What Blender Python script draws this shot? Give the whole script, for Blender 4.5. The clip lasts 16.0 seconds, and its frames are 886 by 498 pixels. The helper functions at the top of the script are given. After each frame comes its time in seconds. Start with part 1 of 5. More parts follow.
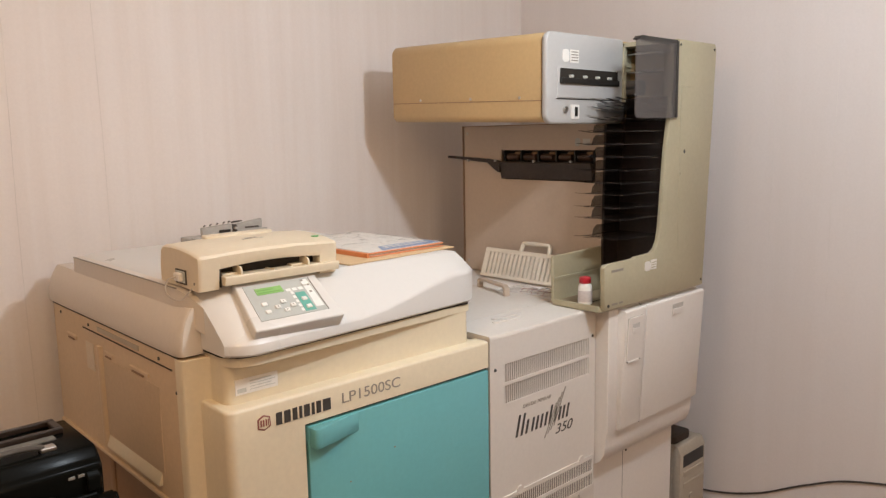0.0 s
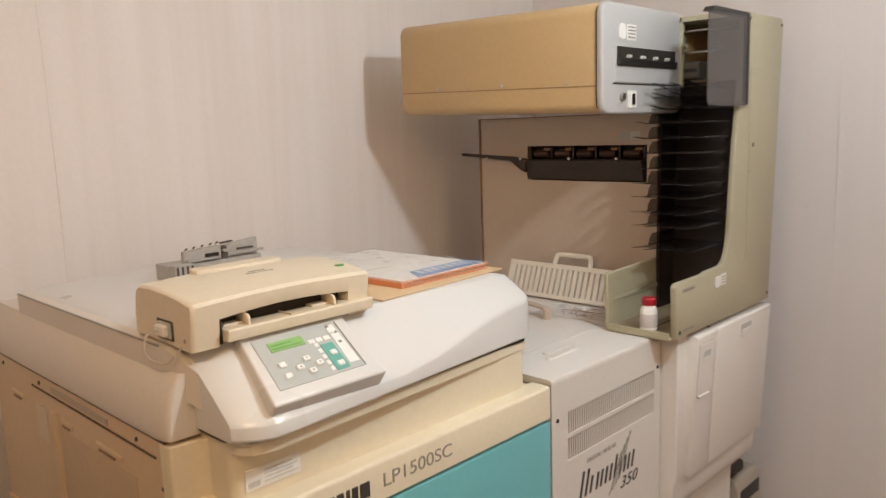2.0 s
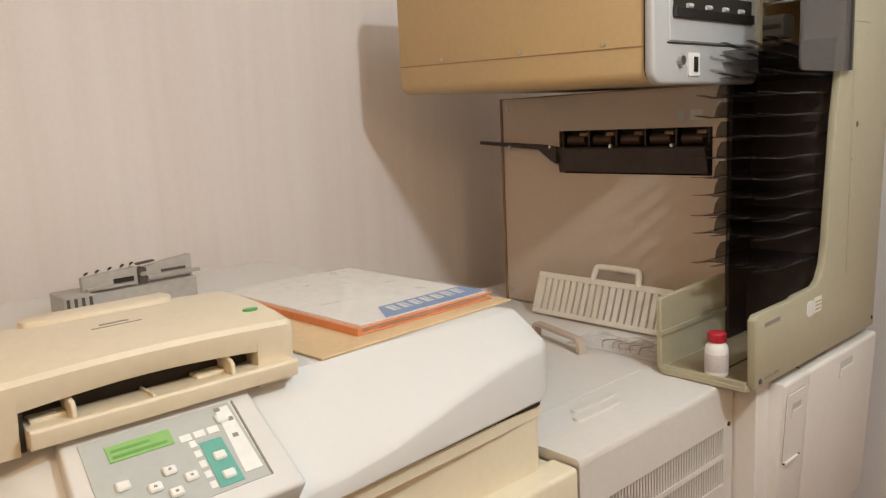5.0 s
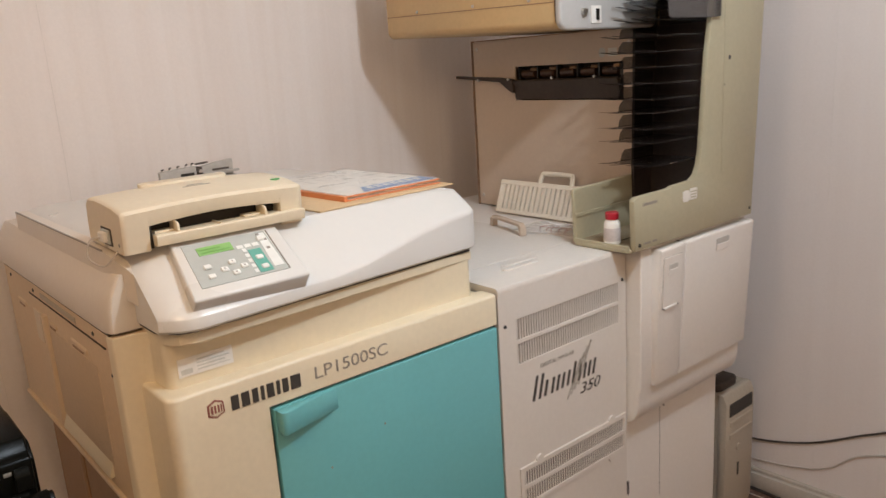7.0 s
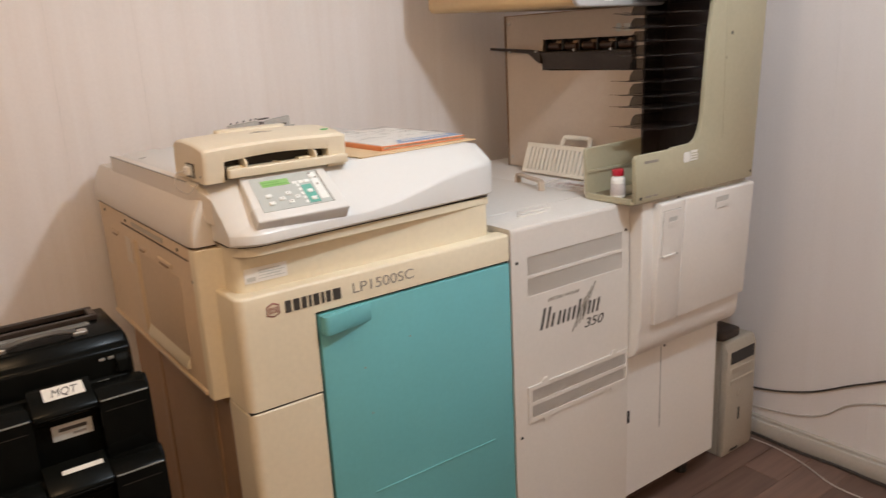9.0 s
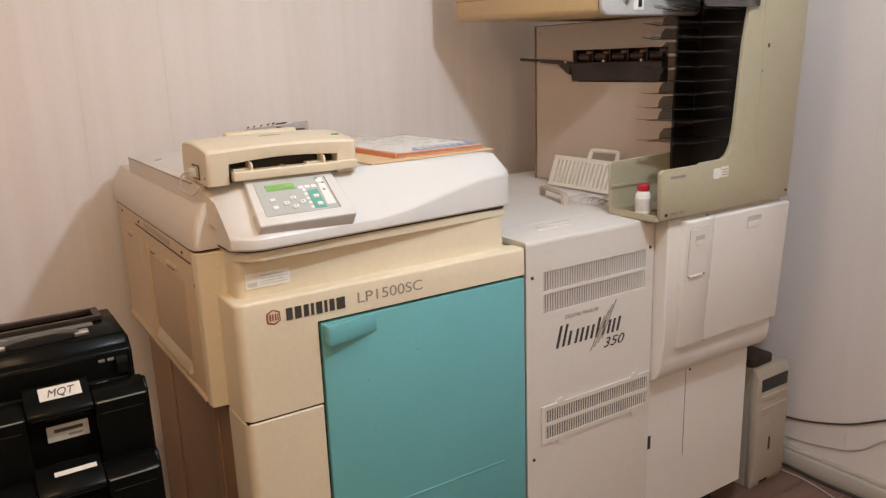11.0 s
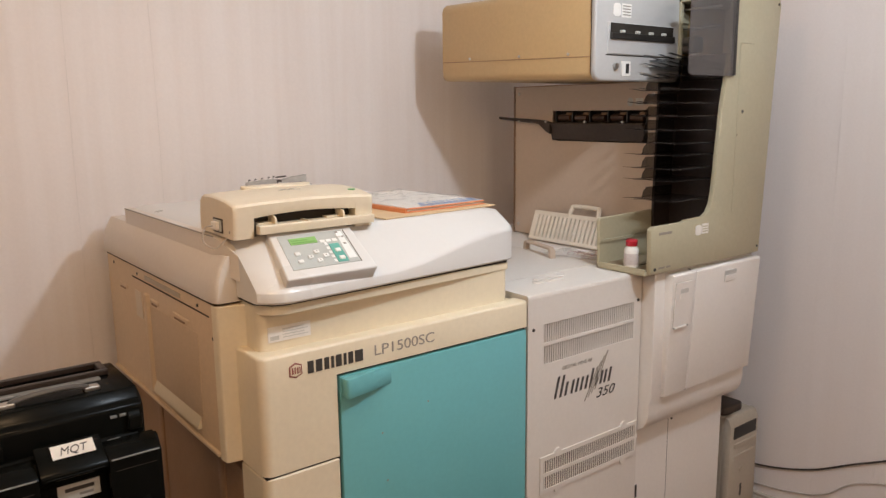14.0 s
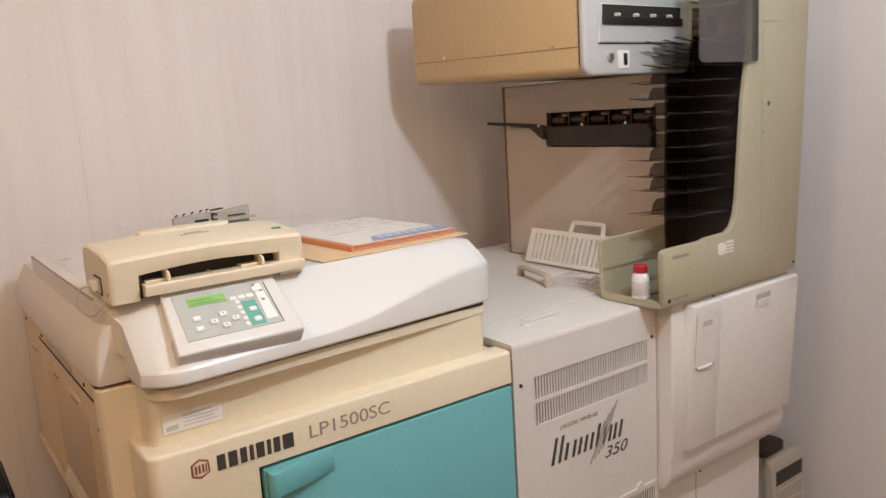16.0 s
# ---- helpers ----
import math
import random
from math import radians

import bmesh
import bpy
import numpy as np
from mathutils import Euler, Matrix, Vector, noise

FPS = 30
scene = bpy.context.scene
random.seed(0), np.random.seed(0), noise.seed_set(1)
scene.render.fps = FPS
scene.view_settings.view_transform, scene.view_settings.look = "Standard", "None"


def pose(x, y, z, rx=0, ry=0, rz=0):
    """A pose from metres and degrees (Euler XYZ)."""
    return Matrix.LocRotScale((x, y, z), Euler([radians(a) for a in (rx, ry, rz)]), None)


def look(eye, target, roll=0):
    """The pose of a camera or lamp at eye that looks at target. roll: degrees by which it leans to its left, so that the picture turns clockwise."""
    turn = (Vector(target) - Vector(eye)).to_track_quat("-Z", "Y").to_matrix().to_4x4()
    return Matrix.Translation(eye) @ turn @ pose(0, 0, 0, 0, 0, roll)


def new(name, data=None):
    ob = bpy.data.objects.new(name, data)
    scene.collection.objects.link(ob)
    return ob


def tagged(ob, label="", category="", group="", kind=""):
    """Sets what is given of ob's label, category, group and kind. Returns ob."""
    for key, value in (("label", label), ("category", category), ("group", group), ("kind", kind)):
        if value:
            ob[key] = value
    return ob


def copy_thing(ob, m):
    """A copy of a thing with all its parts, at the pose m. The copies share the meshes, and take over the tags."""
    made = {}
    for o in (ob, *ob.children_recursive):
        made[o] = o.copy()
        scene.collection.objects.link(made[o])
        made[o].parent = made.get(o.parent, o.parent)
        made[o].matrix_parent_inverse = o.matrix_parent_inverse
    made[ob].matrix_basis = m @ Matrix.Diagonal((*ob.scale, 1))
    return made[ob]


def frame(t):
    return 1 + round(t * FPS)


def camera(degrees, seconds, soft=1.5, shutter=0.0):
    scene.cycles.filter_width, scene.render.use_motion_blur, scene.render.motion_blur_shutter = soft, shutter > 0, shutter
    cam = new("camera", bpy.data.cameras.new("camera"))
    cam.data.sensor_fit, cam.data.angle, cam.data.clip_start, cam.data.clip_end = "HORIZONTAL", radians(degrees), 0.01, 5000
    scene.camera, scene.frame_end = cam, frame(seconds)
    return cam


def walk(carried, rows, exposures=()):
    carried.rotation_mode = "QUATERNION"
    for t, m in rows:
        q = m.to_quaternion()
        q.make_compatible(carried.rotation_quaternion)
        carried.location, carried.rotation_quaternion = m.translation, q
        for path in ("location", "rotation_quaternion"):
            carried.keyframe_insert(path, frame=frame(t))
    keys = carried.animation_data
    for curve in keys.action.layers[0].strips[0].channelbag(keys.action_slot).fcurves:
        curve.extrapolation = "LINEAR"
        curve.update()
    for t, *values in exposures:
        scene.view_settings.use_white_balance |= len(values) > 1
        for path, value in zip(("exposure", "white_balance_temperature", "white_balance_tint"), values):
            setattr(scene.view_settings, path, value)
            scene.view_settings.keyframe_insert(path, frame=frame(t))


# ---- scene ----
cam = camera(60.4, 16.0, soft=1.3, shutter=0.5)
PATH = [
    (0, (0.028, 0.017, 1.492), (1.377, 1.465, 1.203), -1.0),
    (0.5, (0.015, 0.044, 1.497), (1.373, 1.488, 1.232), -0.4),
    (1, (0.054, 0.178, 1.496), (1.405, 1.633, 1.254), 0.0),
    (1.5, (0.099, 0.308, 1.503), (1.535, 1.672, 1.223), -1.6),
    (2, (0.17, 0.404, 1.499), (1.585, 1.784, 1.193), -1.9),
    (2.5, (0.382, 0.507, 1.509), (1.667, 2.023, 1.282), -3.6),
    (3, (0.537, 0.583, 1.494), (1.816, 2.088, 1.179), -2.4),
    (3.2, (0.562, 0.609, 1.487), (1.884, 2.077, 1.174), -2.7),
    (5.3, (0.53, 0.633, 1.476), (1.841, 2.106, 1.144), -2.8),
    (5.5, (0.515, 0.577, 1.474), (1.793, 2.076, 1.128), -2.8),
    (6, (0.455, 0.442, 1.482), (1.728, 1.949, 1.152), -4.6),
    (6.5, (0.354, 0.294, 1.462), (1.606, 1.789, 1.015), -3.3),
    (7, (0.291, 0.169, 1.466), (1.533, 1.664, 0.997), -3.7),
    (7.5, (0.289, 0.027, 1.474), (1.482, 1.552, 0.973), -1.9),
    (8, (0.264, -0.091, 1.463), (1.387, 1.49, 0.971), -1.0),
    (8.5, (0.216, -0.143, 1.463), (1.336, 1.448, 1.0), -2.2),
    (9, (0.162, -0.089, 1.454), (1.29, 1.479, 0.932), -3.1),
    (9.2, (0.14, -0.067, 1.457), (1.229, 1.532, 0.949), -2.9),
    (11.3, (0.25, -0.087, 1.432), (1.294, 1.551, 0.956), -2.1),
    (11.5, (0.236, -0.087, 1.439), (1.312, 1.536, 0.98), -2.8),
    (12, (0.188, -0.081, 1.453), (1.377, 1.483, 1.082), -1.9),
    (12.5, (0.116, -0.068, 1.453), (1.316, 1.491, 1.089), -0.8),
    (13, (0.107, -0.058, 1.453), (1.36, 1.456, 1.083), -1.3),
    (13.5, (0.083, -0.071, 1.464), (1.272, 1.502, 1.131), -1.1),
    (14, (0.083, -0.019, 1.453), (1.29, 1.534, 1.095), -0.7),
    (14.5, (0.041, 0.003, 1.455), (1.357, 1.461, 1.077), -1.9),
    (15, (0.157, 0.042, 1.46), (1.454, 1.527, 1.123), -4.8),
    (15.5, (0.34, 0.091, 1.468), (1.518, 1.667, 1.104), -5.0),
    (16, (0.4, 0.17, 1.463), (1.549, 1.769, 1.114), -3.6),
]
walk(cam, [(t, look(eye, target, roll)) for t, eye, target, roll in PATH],
     exposures=[(0, -0.03, 6700, 9), (1.0, -0.04, 6650, 8), (2.5, -0.11, 6800, 6), (3.2, -0.14, 6850, 5), (5.5, -0.13, 6800, 5), (6.0, -0.12, 6700, 6), (7.0, -0.10, 6550, 8), (9.0, -0.01, 6500, 8), (12.0, -0.02, 6500, 9), (16.0, -0.03, 6500, 9)])

# ---- light ----
world = bpy.data.worlds.new("world")
world.use_nodes = True
world.node_tree.nodes["Background"].inputs[0].default_value = (0.5, 0.5, 0.55, 1)
world.node_tree.nodes["Background"].inputs[1].default_value = 0.02
scene.world = world
LAMP = Vector((1.265, 0.44, 2.13))
SECOND = Vector((0.0, 0.66, 2.05))
THIRD = Vector((0.40, -2.3, 2.17))
for place, watts, size, tone in ((LAMP, 35, 0.04, (0.89, 1.0, 1.13)), (SECOND, 17, 0.05, (1.0, 0.66, 0.37)), (THIRD, 32, 0.08, (1.0, 0.71, 0.44))):
    lamp_data = bpy.data.lights.new("bulb", "POINT")
    lamp_data.energy, lamp_data.color, lamp_data.shadow_soft_size = watts, tone, size
    lamp_ob = new("bulb", lamp_data)
    lamp_ob.location = place


# ---- materials ----
def surface(name, color, rough=0.45, metal=0.0, var=0.06, scale=6.0, grain=90.0, bump=0.05, stain=None, amount=0.0, coat=0.0, spec=0.5):
    """A painted or moulded surface: broad tone variation, fine grain, optional stains and a little relief."""
    m = bpy.data.materials.new(name)
    m.use_nodes = True
    nt = m.node_tree
    bsdf = nt.nodes["Principled BSDF"]
    tc = nt.nodes.new("ShaderNodeTexCoord")
    big = nt.nodes.new("ShaderNodeTexNoise")
    big.inputs["Scale"].default_value, big.inputs["Detail"].default_value = scale, 6
    fine = nt.nodes.new("ShaderNodeTexNoise")
    fine.inputs["Scale"].default_value, fine.inputs["Detail"].default_value = grain, 4
    nt.links.new(tc.outputs["Object"], big.inputs["Vector"])
    nt.links.new(tc.outputs["Object"], fine.inputs["Vector"])
    ramp = nt.nodes.new("ShaderNodeMapRange")
    ramp.inputs["From Min"].default_value, ramp.inputs["From Max"].default_value = 0.25, 0.75
    ramp.inputs["To Min"].default_value, ramp.inputs["To Max"].default_value = 1 - var, 1 + var
    nt.links.new(big.outputs["Fac"], ramp.inputs["Value"])
    ramp2 = nt.nodes.new("ShaderNodeMapRange")
    ramp2.inputs["From Min"].default_value, ramp2.inputs["From Max"].default_value = 0.3, 0.7
    ramp2.inputs["To Min"].default_value, ramp2.inputs["To Max"].default_value = 1 - var * 0.6, 1 + var * 0.6
    nt.links.new(fine.outputs["Fac"], ramp2.inputs["Value"])
    mul = nt.nodes.new("ShaderNodeMath")
    mul.operation = "MULTIPLY"
    nt.links.new(ramp.outputs[0], mul.inputs[0])
    nt.links.new(ramp2.outputs[0], mul.inputs[1])
    base = nt.nodes.new("ShaderNodeMix")
    base.data_type = "RGBA"
    base.inputs["A"].default_value = (*color, 1)
    base.inputs["B"].default_value = (*(stain or color), 1)
    if stain:
        spots = nt.nodes.new("ShaderNodeTexNoise")
        spots.inputs["Scale"].default_value, spots.inputs["Detail"].default_value = scale * 0.5, 8
        nt.links.new(tc.outputs["Object"], spots.inputs["Vector"])
        sr = nt.nodes.new("ShaderNodeMapRange")
        sr.inputs["From Min"].default_value, sr.inputs["From Max"].default_value = 0.45, 0.75
        sr.inputs["To Max"].default_value = amount
        nt.links.new(spots.outputs["Fac"], sr.inputs["Value"])
        nt.links.new(sr.outputs[0], base.inputs["Factor"])
    else:
        base.inputs["Factor"].default_value = 0
    tint = nt.nodes.new("ShaderNodeVectorMath")
    tint.operation = "SCALE"
    nt.links.new(base.outputs["Result"], tint.inputs[0])
    nt.links.new(mul.outputs[0], tint.inputs["Scale"])
    nt.links.new(tint.outputs["Vector"], bsdf.inputs["Base Color"])
    rr = nt.nodes.new("ShaderNodeMapRange")
    rr.inputs["To Min"].default_value, rr.inputs["To Max"].default_value = max(rough - 0.1, 0.03), min(rough + 0.1, 1)
    nt.links.new(big.outputs["Fac"], rr.inputs["Value"])
    nt.links.new(rr.outputs[0], bsdf.inputs["Roughness"])
    bsdf.inputs["Metallic"].default_value = metal
    bsdf.inputs["Coat Weight"].default_value = coat
    bsdf.inputs["Specular IOR Level"].default_value = spec
    if bump:
        b = nt.nodes.new("ShaderNodeBump")
        b.inputs["Strength"].default_value, b.inputs["Distance"].default_value = bump, 0.002
        nt.links.new(fine.outputs["Fac"], b.inputs["Height"])
        nt.links.new(b.outputs["Normal"], bsdf.inputs["Normal"])
    return m


def wallpaper(name, color, streak):
    """Off-white wallpaper with faint uneven vertical streaks in tone and relief."""
    m = surface(name, color, 0.75, var=0.025, scale=1.5, grain=140, bump=0.0)
    nt = m.node_tree
    bsdf = nt.nodes["Principled BSDF"]
    tc = [n for n in nt.nodes if n.type == "TEX_COORD"][0]
    src = bsdf.inputs["Base Color"].links[0].from_socket
    for size, lift, strength in ((26, 0.9, 0.75), (7.5, 0.45, 0.8)):
        mp = nt.nodes.new("ShaderNodeMapping")
        mp.inputs["Scale"].default_value = (size, size, lift)
        mp.inputs["Rotation"].default_value = (0.0, 0.02, 0.0)
        nt.links.new(tc.outputs["Object"], mp.inputs["Vector"])
        n1 = nt.nodes.new("ShaderNodeTexNoise")
        n1.inputs["Scale"].default_value, n1.inputs["Detail"].default_value, n1.inputs["Distortion"].default_value = 1.0, 6, 0.4
        nt.links.new(mp.outputs[0], n1.inputs["Vector"])
        r1 = nt.nodes.new("ShaderNodeMapRange")
        r1.inputs["From Min"].default_value, r1.inputs["From Max"].default_value = 0.38, 0.68
        r1.inputs["To Max"].default_value = strength
        nt.links.new(n1.outputs["Fac"], r1.inputs["Value"])
        mix = nt.nodes.new("ShaderNodeMix")
        mix.data_type, mix.blend_type = "RGBA", "MULTIPLY"
        mix.inputs["B"].default_value = (*streak, 1)
        nt.links.new(r1.outputs[0], mix.inputs["Factor"])
        nt.links.new(src, mix.inputs["A"])
        src = mix.outputs["Result"]
    nt.links.new(src, bsdf.inputs["Base Color"])
    b = nt.nodes.new("ShaderNodeBump")
    b.inputs["Strength"].default_value, b.inputs["Distance"].default_value = 0.10, 0.002
    nt.links.new(n1.outputs["Fac"], b.inputs["Height"])
    nt.links.new(b.outputs["Normal"], bsdf.inputs["Normal"])
    return m


def laminate(name):
    """Brown laminate boards with long grain, toned board by board."""
    m = bpy.data.materials.new(name)
    m.use_nodes = True
    nt = m.node_tree
    bsdf = nt.nodes["Principled BSDF"]
    tc = nt.nodes.new("ShaderNodeTexCoord")
    mp = nt.nodes.new("ShaderNodeMapping")
    mp.inputs["Scale"].default_value = (3, 45, 45)
    nt.links.new(tc.outputs["Object"], mp.inputs["Vector"])
    n = nt.nodes.new("ShaderNodeTexNoise")
    n.inputs["Scale"].default_value, n.inputs["Detail"].default_value = 1, 8
    nt.links.new(mp.outputs[0], n.inputs["Vector"])
    info = nt.nodes.new("ShaderNodeObjectInfo")
    mix = nt.nodes.new("ShaderNodeMix")
    mix.data_type = "RGBA"
    mix.inputs["A"].default_value, mix.inputs["B"].default_value = (0.095, 0.05, 0.037, 1), (0.24, 0.15, 0.115, 1)
    nt.links.new(n.outputs["Fac"], mix.inputs["Factor"])
    r = nt.nodes.new("ShaderNodeMapRange")
    r.inputs["To Min"].default_value, r.inputs["To Max"].default_value = 0.8, 1.2
    nt.links.new(info.outputs["Random"], r.inputs["Value"])
    sc = nt.nodes.new("ShaderNodeVectorMath")
    sc.operation = "SCALE"
    nt.links.new(mix.outputs["Result"], sc.inputs[0])
    nt.links.new(r.outputs[0], sc.inputs["Scale"])
    nt.links.new(sc.outputs["Vector"], bsdf.inputs["Base Color"])
    bsdf.inputs["Roughness"].default_value = 0.38
    return m


def clear(name, color, rough, alpha, ior=1.45):
    """Thin clear or smoky plastic film."""
    m = bpy.data.materials.new(name)
    m.use_nodes = True
    b = m.node_tree.nodes["Principled BSDF"]
    b.inputs["Base Color"].default_value = (*color, 1)
    b.inputs["Roughness"].default_value, b.inputs["Alpha"].default_value, b.inputs["IOR"].default_value = rough, alpha, ior
    return m


WALL = wallpaper("wallpaper", (0.82, 0.764, 0.735), (0.955, 0.935, 0.92))
# same paper with fainter streaks; the wall's dimmer light is in the colour
WALLR = wallpaper("dimmed side wallpaper", (0.755, 0.70, 0.675), (0.985, 0.98, 0.975))
CEIL = surface("ceiling paint", (0.8, 0.79, 0.77), 0.9)
BASE = surface("baseboard plastic", (0.55, 0.50, 0.44), 0.5, stain=(0.4, 0.33, 0.27), amount=0.4)
FLOOR = laminate("laminate")
CREAM = surface("cream plastic", (0.75, 0.66, 0.49), 0.42, var=0.04, scale=3, stain=(0.68, 0.53, 0.33), amount=0.35)
# mottled amber for the side panel, its sunken field a little darker
AMBER = surface("amber cream plastic", (0.655, 0.50, 0.335), 0.45, var=0.06, scale=3, stain=(0.47, 0.32, 0.19), amount=0.6)
FIELD = surface("darker amber sunken field", (0.585, 0.44, 0.29), 0.5, var=0.06, scale=3, stain=(0.48, 0.33, 0.19), amount=0.6)
# brown parts; also paints the shade on the lower side and under the box
BROWN = surface("brown plastic and shade", (0.32, 0.19, 0.105), 0.5, var=0.08, scale=4, stain=(0.17, 0.10, 0.055), amount=0.6)
LIDW = surface("lid white plastic", (0.68, 0.662, 0.632), 0.3, var=0.012, scale=3, stain=(0.64, 0.59, 0.53), amount=0.2, bump=0.02)
# lid white tinted warmer, the shade on the lid's side put into the colour
SHOULDER = surface("white plastic with warm shade", (0.67, 0.61, 0.54), 0.35, var=0.03, scale=3, stain=(0.60, 0.50, 0.39), amount=0.4, bump=0.02)
SOLE = surface("brown mottled tray floor", (0.30, 0.235, 0.15), 0.45, var=0.12, scale=9, stain=(0.17, 0.12, 0.075), amount=0.6)
FEEDC = surface("feeder cream plastic", (0.69, 0.60, 0.455), 0.45, var=0.04, scale=5, stain=(0.66, 0.54, 0.36), amount=0.4)
GREYW = surface("warm grey sheet metal", (0.715, 0.675, 0.625), 0.45, var=0.03, scale=4, stain=(0.58, 0.50, 0.42), amount=0.35)
CABW = surface("white cabinet plastic", (0.78, 0.745, 0.705), 0.4, var=0.03, scale=4, stain=(0.68, 0.6, 0.51), amount=0.3)
SORT = surface("olive beige plastic", (0.42, 0.378, 0.26), 0.45, var=0.05, scale=5, stain=(0.40, 0.33, 0.2), amount=0.4)
TAN = surface("tan aged plastic", (0.535, 0.375, 0.19), 0.42, var=0.05, scale=4, stain=(0.54, 0.35, 0.15), amount=0.4)
CAPG = surface("light grey cap", (0.47, 0.46, 0.445), 0.4, var=0.03)
PLATE = surface("beige coated sheet", (0.53, 0.425, 0.335), 0.5, var=0.04, scale=3, stain=(0.48, 0.38, 0.29), amount=0.4)
TEAL = surface("teal plastic", (0.15, 0.44, 0.465), 0.42, var=0.04, scale=4, stain=(0.12, 0.375, 0.405), amount=0.4)
DARK = surface("black plastic", (0.018, 0.016, 0.014), 0.4, var=0.2)
TRAYK = surface("dark tray interior", (0.034, 0.023, 0.020), 0.5, var=0.25)
HOLLOW = surface("dark plastic and hollow shade", (0.085, 0.07, 0.058), 0.8)
JOINT = surface("dark brown joint", (0.055, 0.034, 0.022), 0.7)
GAP = surface("gap black", (0.02, 0.015, 0.01), 0.8)
MAG = surface("magazine black plastic", (0.0045, 0.0050, 0.0045), 0.24, var=0.25, grain=40, spec=0.08)
GREYP = surface("keypad grey", (0.45, 0.465, 0.44), 0.4, var=0.04)
BADGE = surface("green badge", (0.10, 0.34, 0.11), 0.35)
GREENP = surface("keypad green", (0.13, 0.40, 0.33), 0.4, var=0.04)
KEY = surface("key white", (0.80, 0.80, 0.77), 0.4)
LCD = surface("green display", (0.27, 0.50, 0.17), 0.25)
LCDT = surface("display segments", (0.15, 0.36, 0.08), 0.3)
INK = surface("dark print", (0.05, 0.045, 0.04), 0.5)
INKG = surface("grey print", (0.28, 0.25, 0.21), 0.5)
RED = surface("red print", (0.26, 0.085, 0.065), 0.5)
REDCAP = surface("red cap plastic", (0.45, 0.015, 0.03), 0.4)
PAPER = surface("white paper", (0.80, 0.77, 0.72), 0.6)
ORANGE = surface("orange cover", (0.70, 0.26, 0.11), 0.5, var=0.08)
KRAFT = surface("kraft board", (0.66, 0.47, 0.27), 0.7, var=0.08)
BLUE = surface("blue print", (0.12, 0.26, 0.52), 0.4)
STEEL = surface("dull steel", (0.55, 0.53, 0.50), 0.35, 1.0, var=0.1)
ALU = surface("pale aluminium", (0.47, 0.45, 0.42), 0.42, 0.45, var=0.12)
WIRE = surface("dark wire", (0.05, 0.04, 0.035), 0.5)
WIREW = surface("pale wire", (0.50, 0.45, 0.41), 0.5)
PCB = surface("computer beige", (0.43, 0.38, 0.31), 0.5, var=0.06, stain=(0.36, 0.29, 0.21), amount=0.4)
SMOKE = clear("smoky acrylic", (0.12, 0.108, 0.102), 0.15, 0.52)
BAG = clear("thin clear bag", (0.8, 0.76, 0.74), 0.12, 0.16)
FILM = clear("clear film", (0.85, 0.83, 0.80), 0.12, 0.2)
TRAYF = clear("smoky tray plastic", (0.03, 0.024, 0.022), 0.22, 0.5)
FLAPM = surface("dark brown plastic", (0.048, 0.035, 0.029), 0.5, var=0.2, spec=0.3)
PALE = surface("pale cream plastic", (0.77, 0.70, 0.59), 0.45, var=0.04)
# pale grey; along the magazine edges it paints highlights
EDGE = surface("pale glint and strip grey", (0.22, 0.22, 0.21), 0.25)
# cabinet white made greyer, the recess shade painted into it
GRIP = surface("shaded grip", (0.52, 0.50, 0.47), 0.5)
LABG = surface("grubby label", (0.58, 0.57, 0.52), 0.5, var=0.12)
SEAM = surface("wallpaper edge", (0.74, 0.69, 0.65), 0.8)
GLOW = surface("lamp glass", (0.9, 0.88, 0.84), 0.4)


# ---- building helpers ----
def box(bm, x0, x1, y0, y1, z0, z1, bevel=0.0, seg=2):
    b = bmesh.new()
    bmesh.ops.create_cube(b, size=1)
    for v in b.verts:
        v.co = Vector((x0 + (v.co.x + 0.5) * (x1 - x0), y0 + (v.co.y + 0.5) * (y1 - y0), z0 + (v.co.z + 0.5) * (z1 - z0)))
    if bevel:
        bmesh.ops.bevel(b, geom=b.edges[:], offset=bevel, segments=seg, profile=0.5, affect="EDGES")
    join(bm, b)
    return bm


def join(bm, b, m=None):
    if m:
        b.transform(m)
    me = bpy.data.meshes.new("tmp")
    b.to_mesh(me)
    b.free()
    bm.from_mesh(me)
    bpy.data.meshes.remove(me)


def prism(bm, pts, axis, a, b, bevel=0.0, seg=2):
    """A polygon of (u, v) pairs drawn out along an axis from a to b. axis x: (y, z); y: (x, z); z: (x, y)."""
    g = bmesh.new()

    def at(u, v, w):
        return {"x": (w, u, v), "y": (u, w, v), "z": (u, v, w)}[axis]

    lo = [g.verts.new(at(u, v, a)) for u, v in pts]
    hi = [g.verts.new(at(u, v, b)) for u, v in pts]
    n = len(pts)
    g.faces.new(lo[::-1])
    g.faces.new(hi)
    for i in range(n):
        g.faces.new((lo[i], lo[(i + 1) % n], hi[(i + 1) % n], hi[i]))
    bmesh.ops.recalc_face_normals(g, faces=g.faces[:])
    if bevel:
        rim = [e for e in g.edges if len(e.link_faces) == 2 and e.calc_face_angle(0) > 0.6]
        bmesh.ops.bevel(g, geom=rim, offset=bevel, segments=seg, profile=0.5, affect="EDGES")
    join(bm, g)
    return bm


def rounded(x0, x1, y0, y1, r, n=5):
    """Points of a rectangle with round corners."""
    out = []
    for cx, cy, a0 in ((x1 - r, y1 - r, 0), (x0 + r, y1 - r, 90), (x0 + r, y0 + r, 180), (x1 - r, y0 + r, 270)):
        for i in range(n + 1):
            a = radians(a0 + 90 * i / n)
            out.append((cx + r * math.cos(a), cy + r * math.sin(a)))
    return out


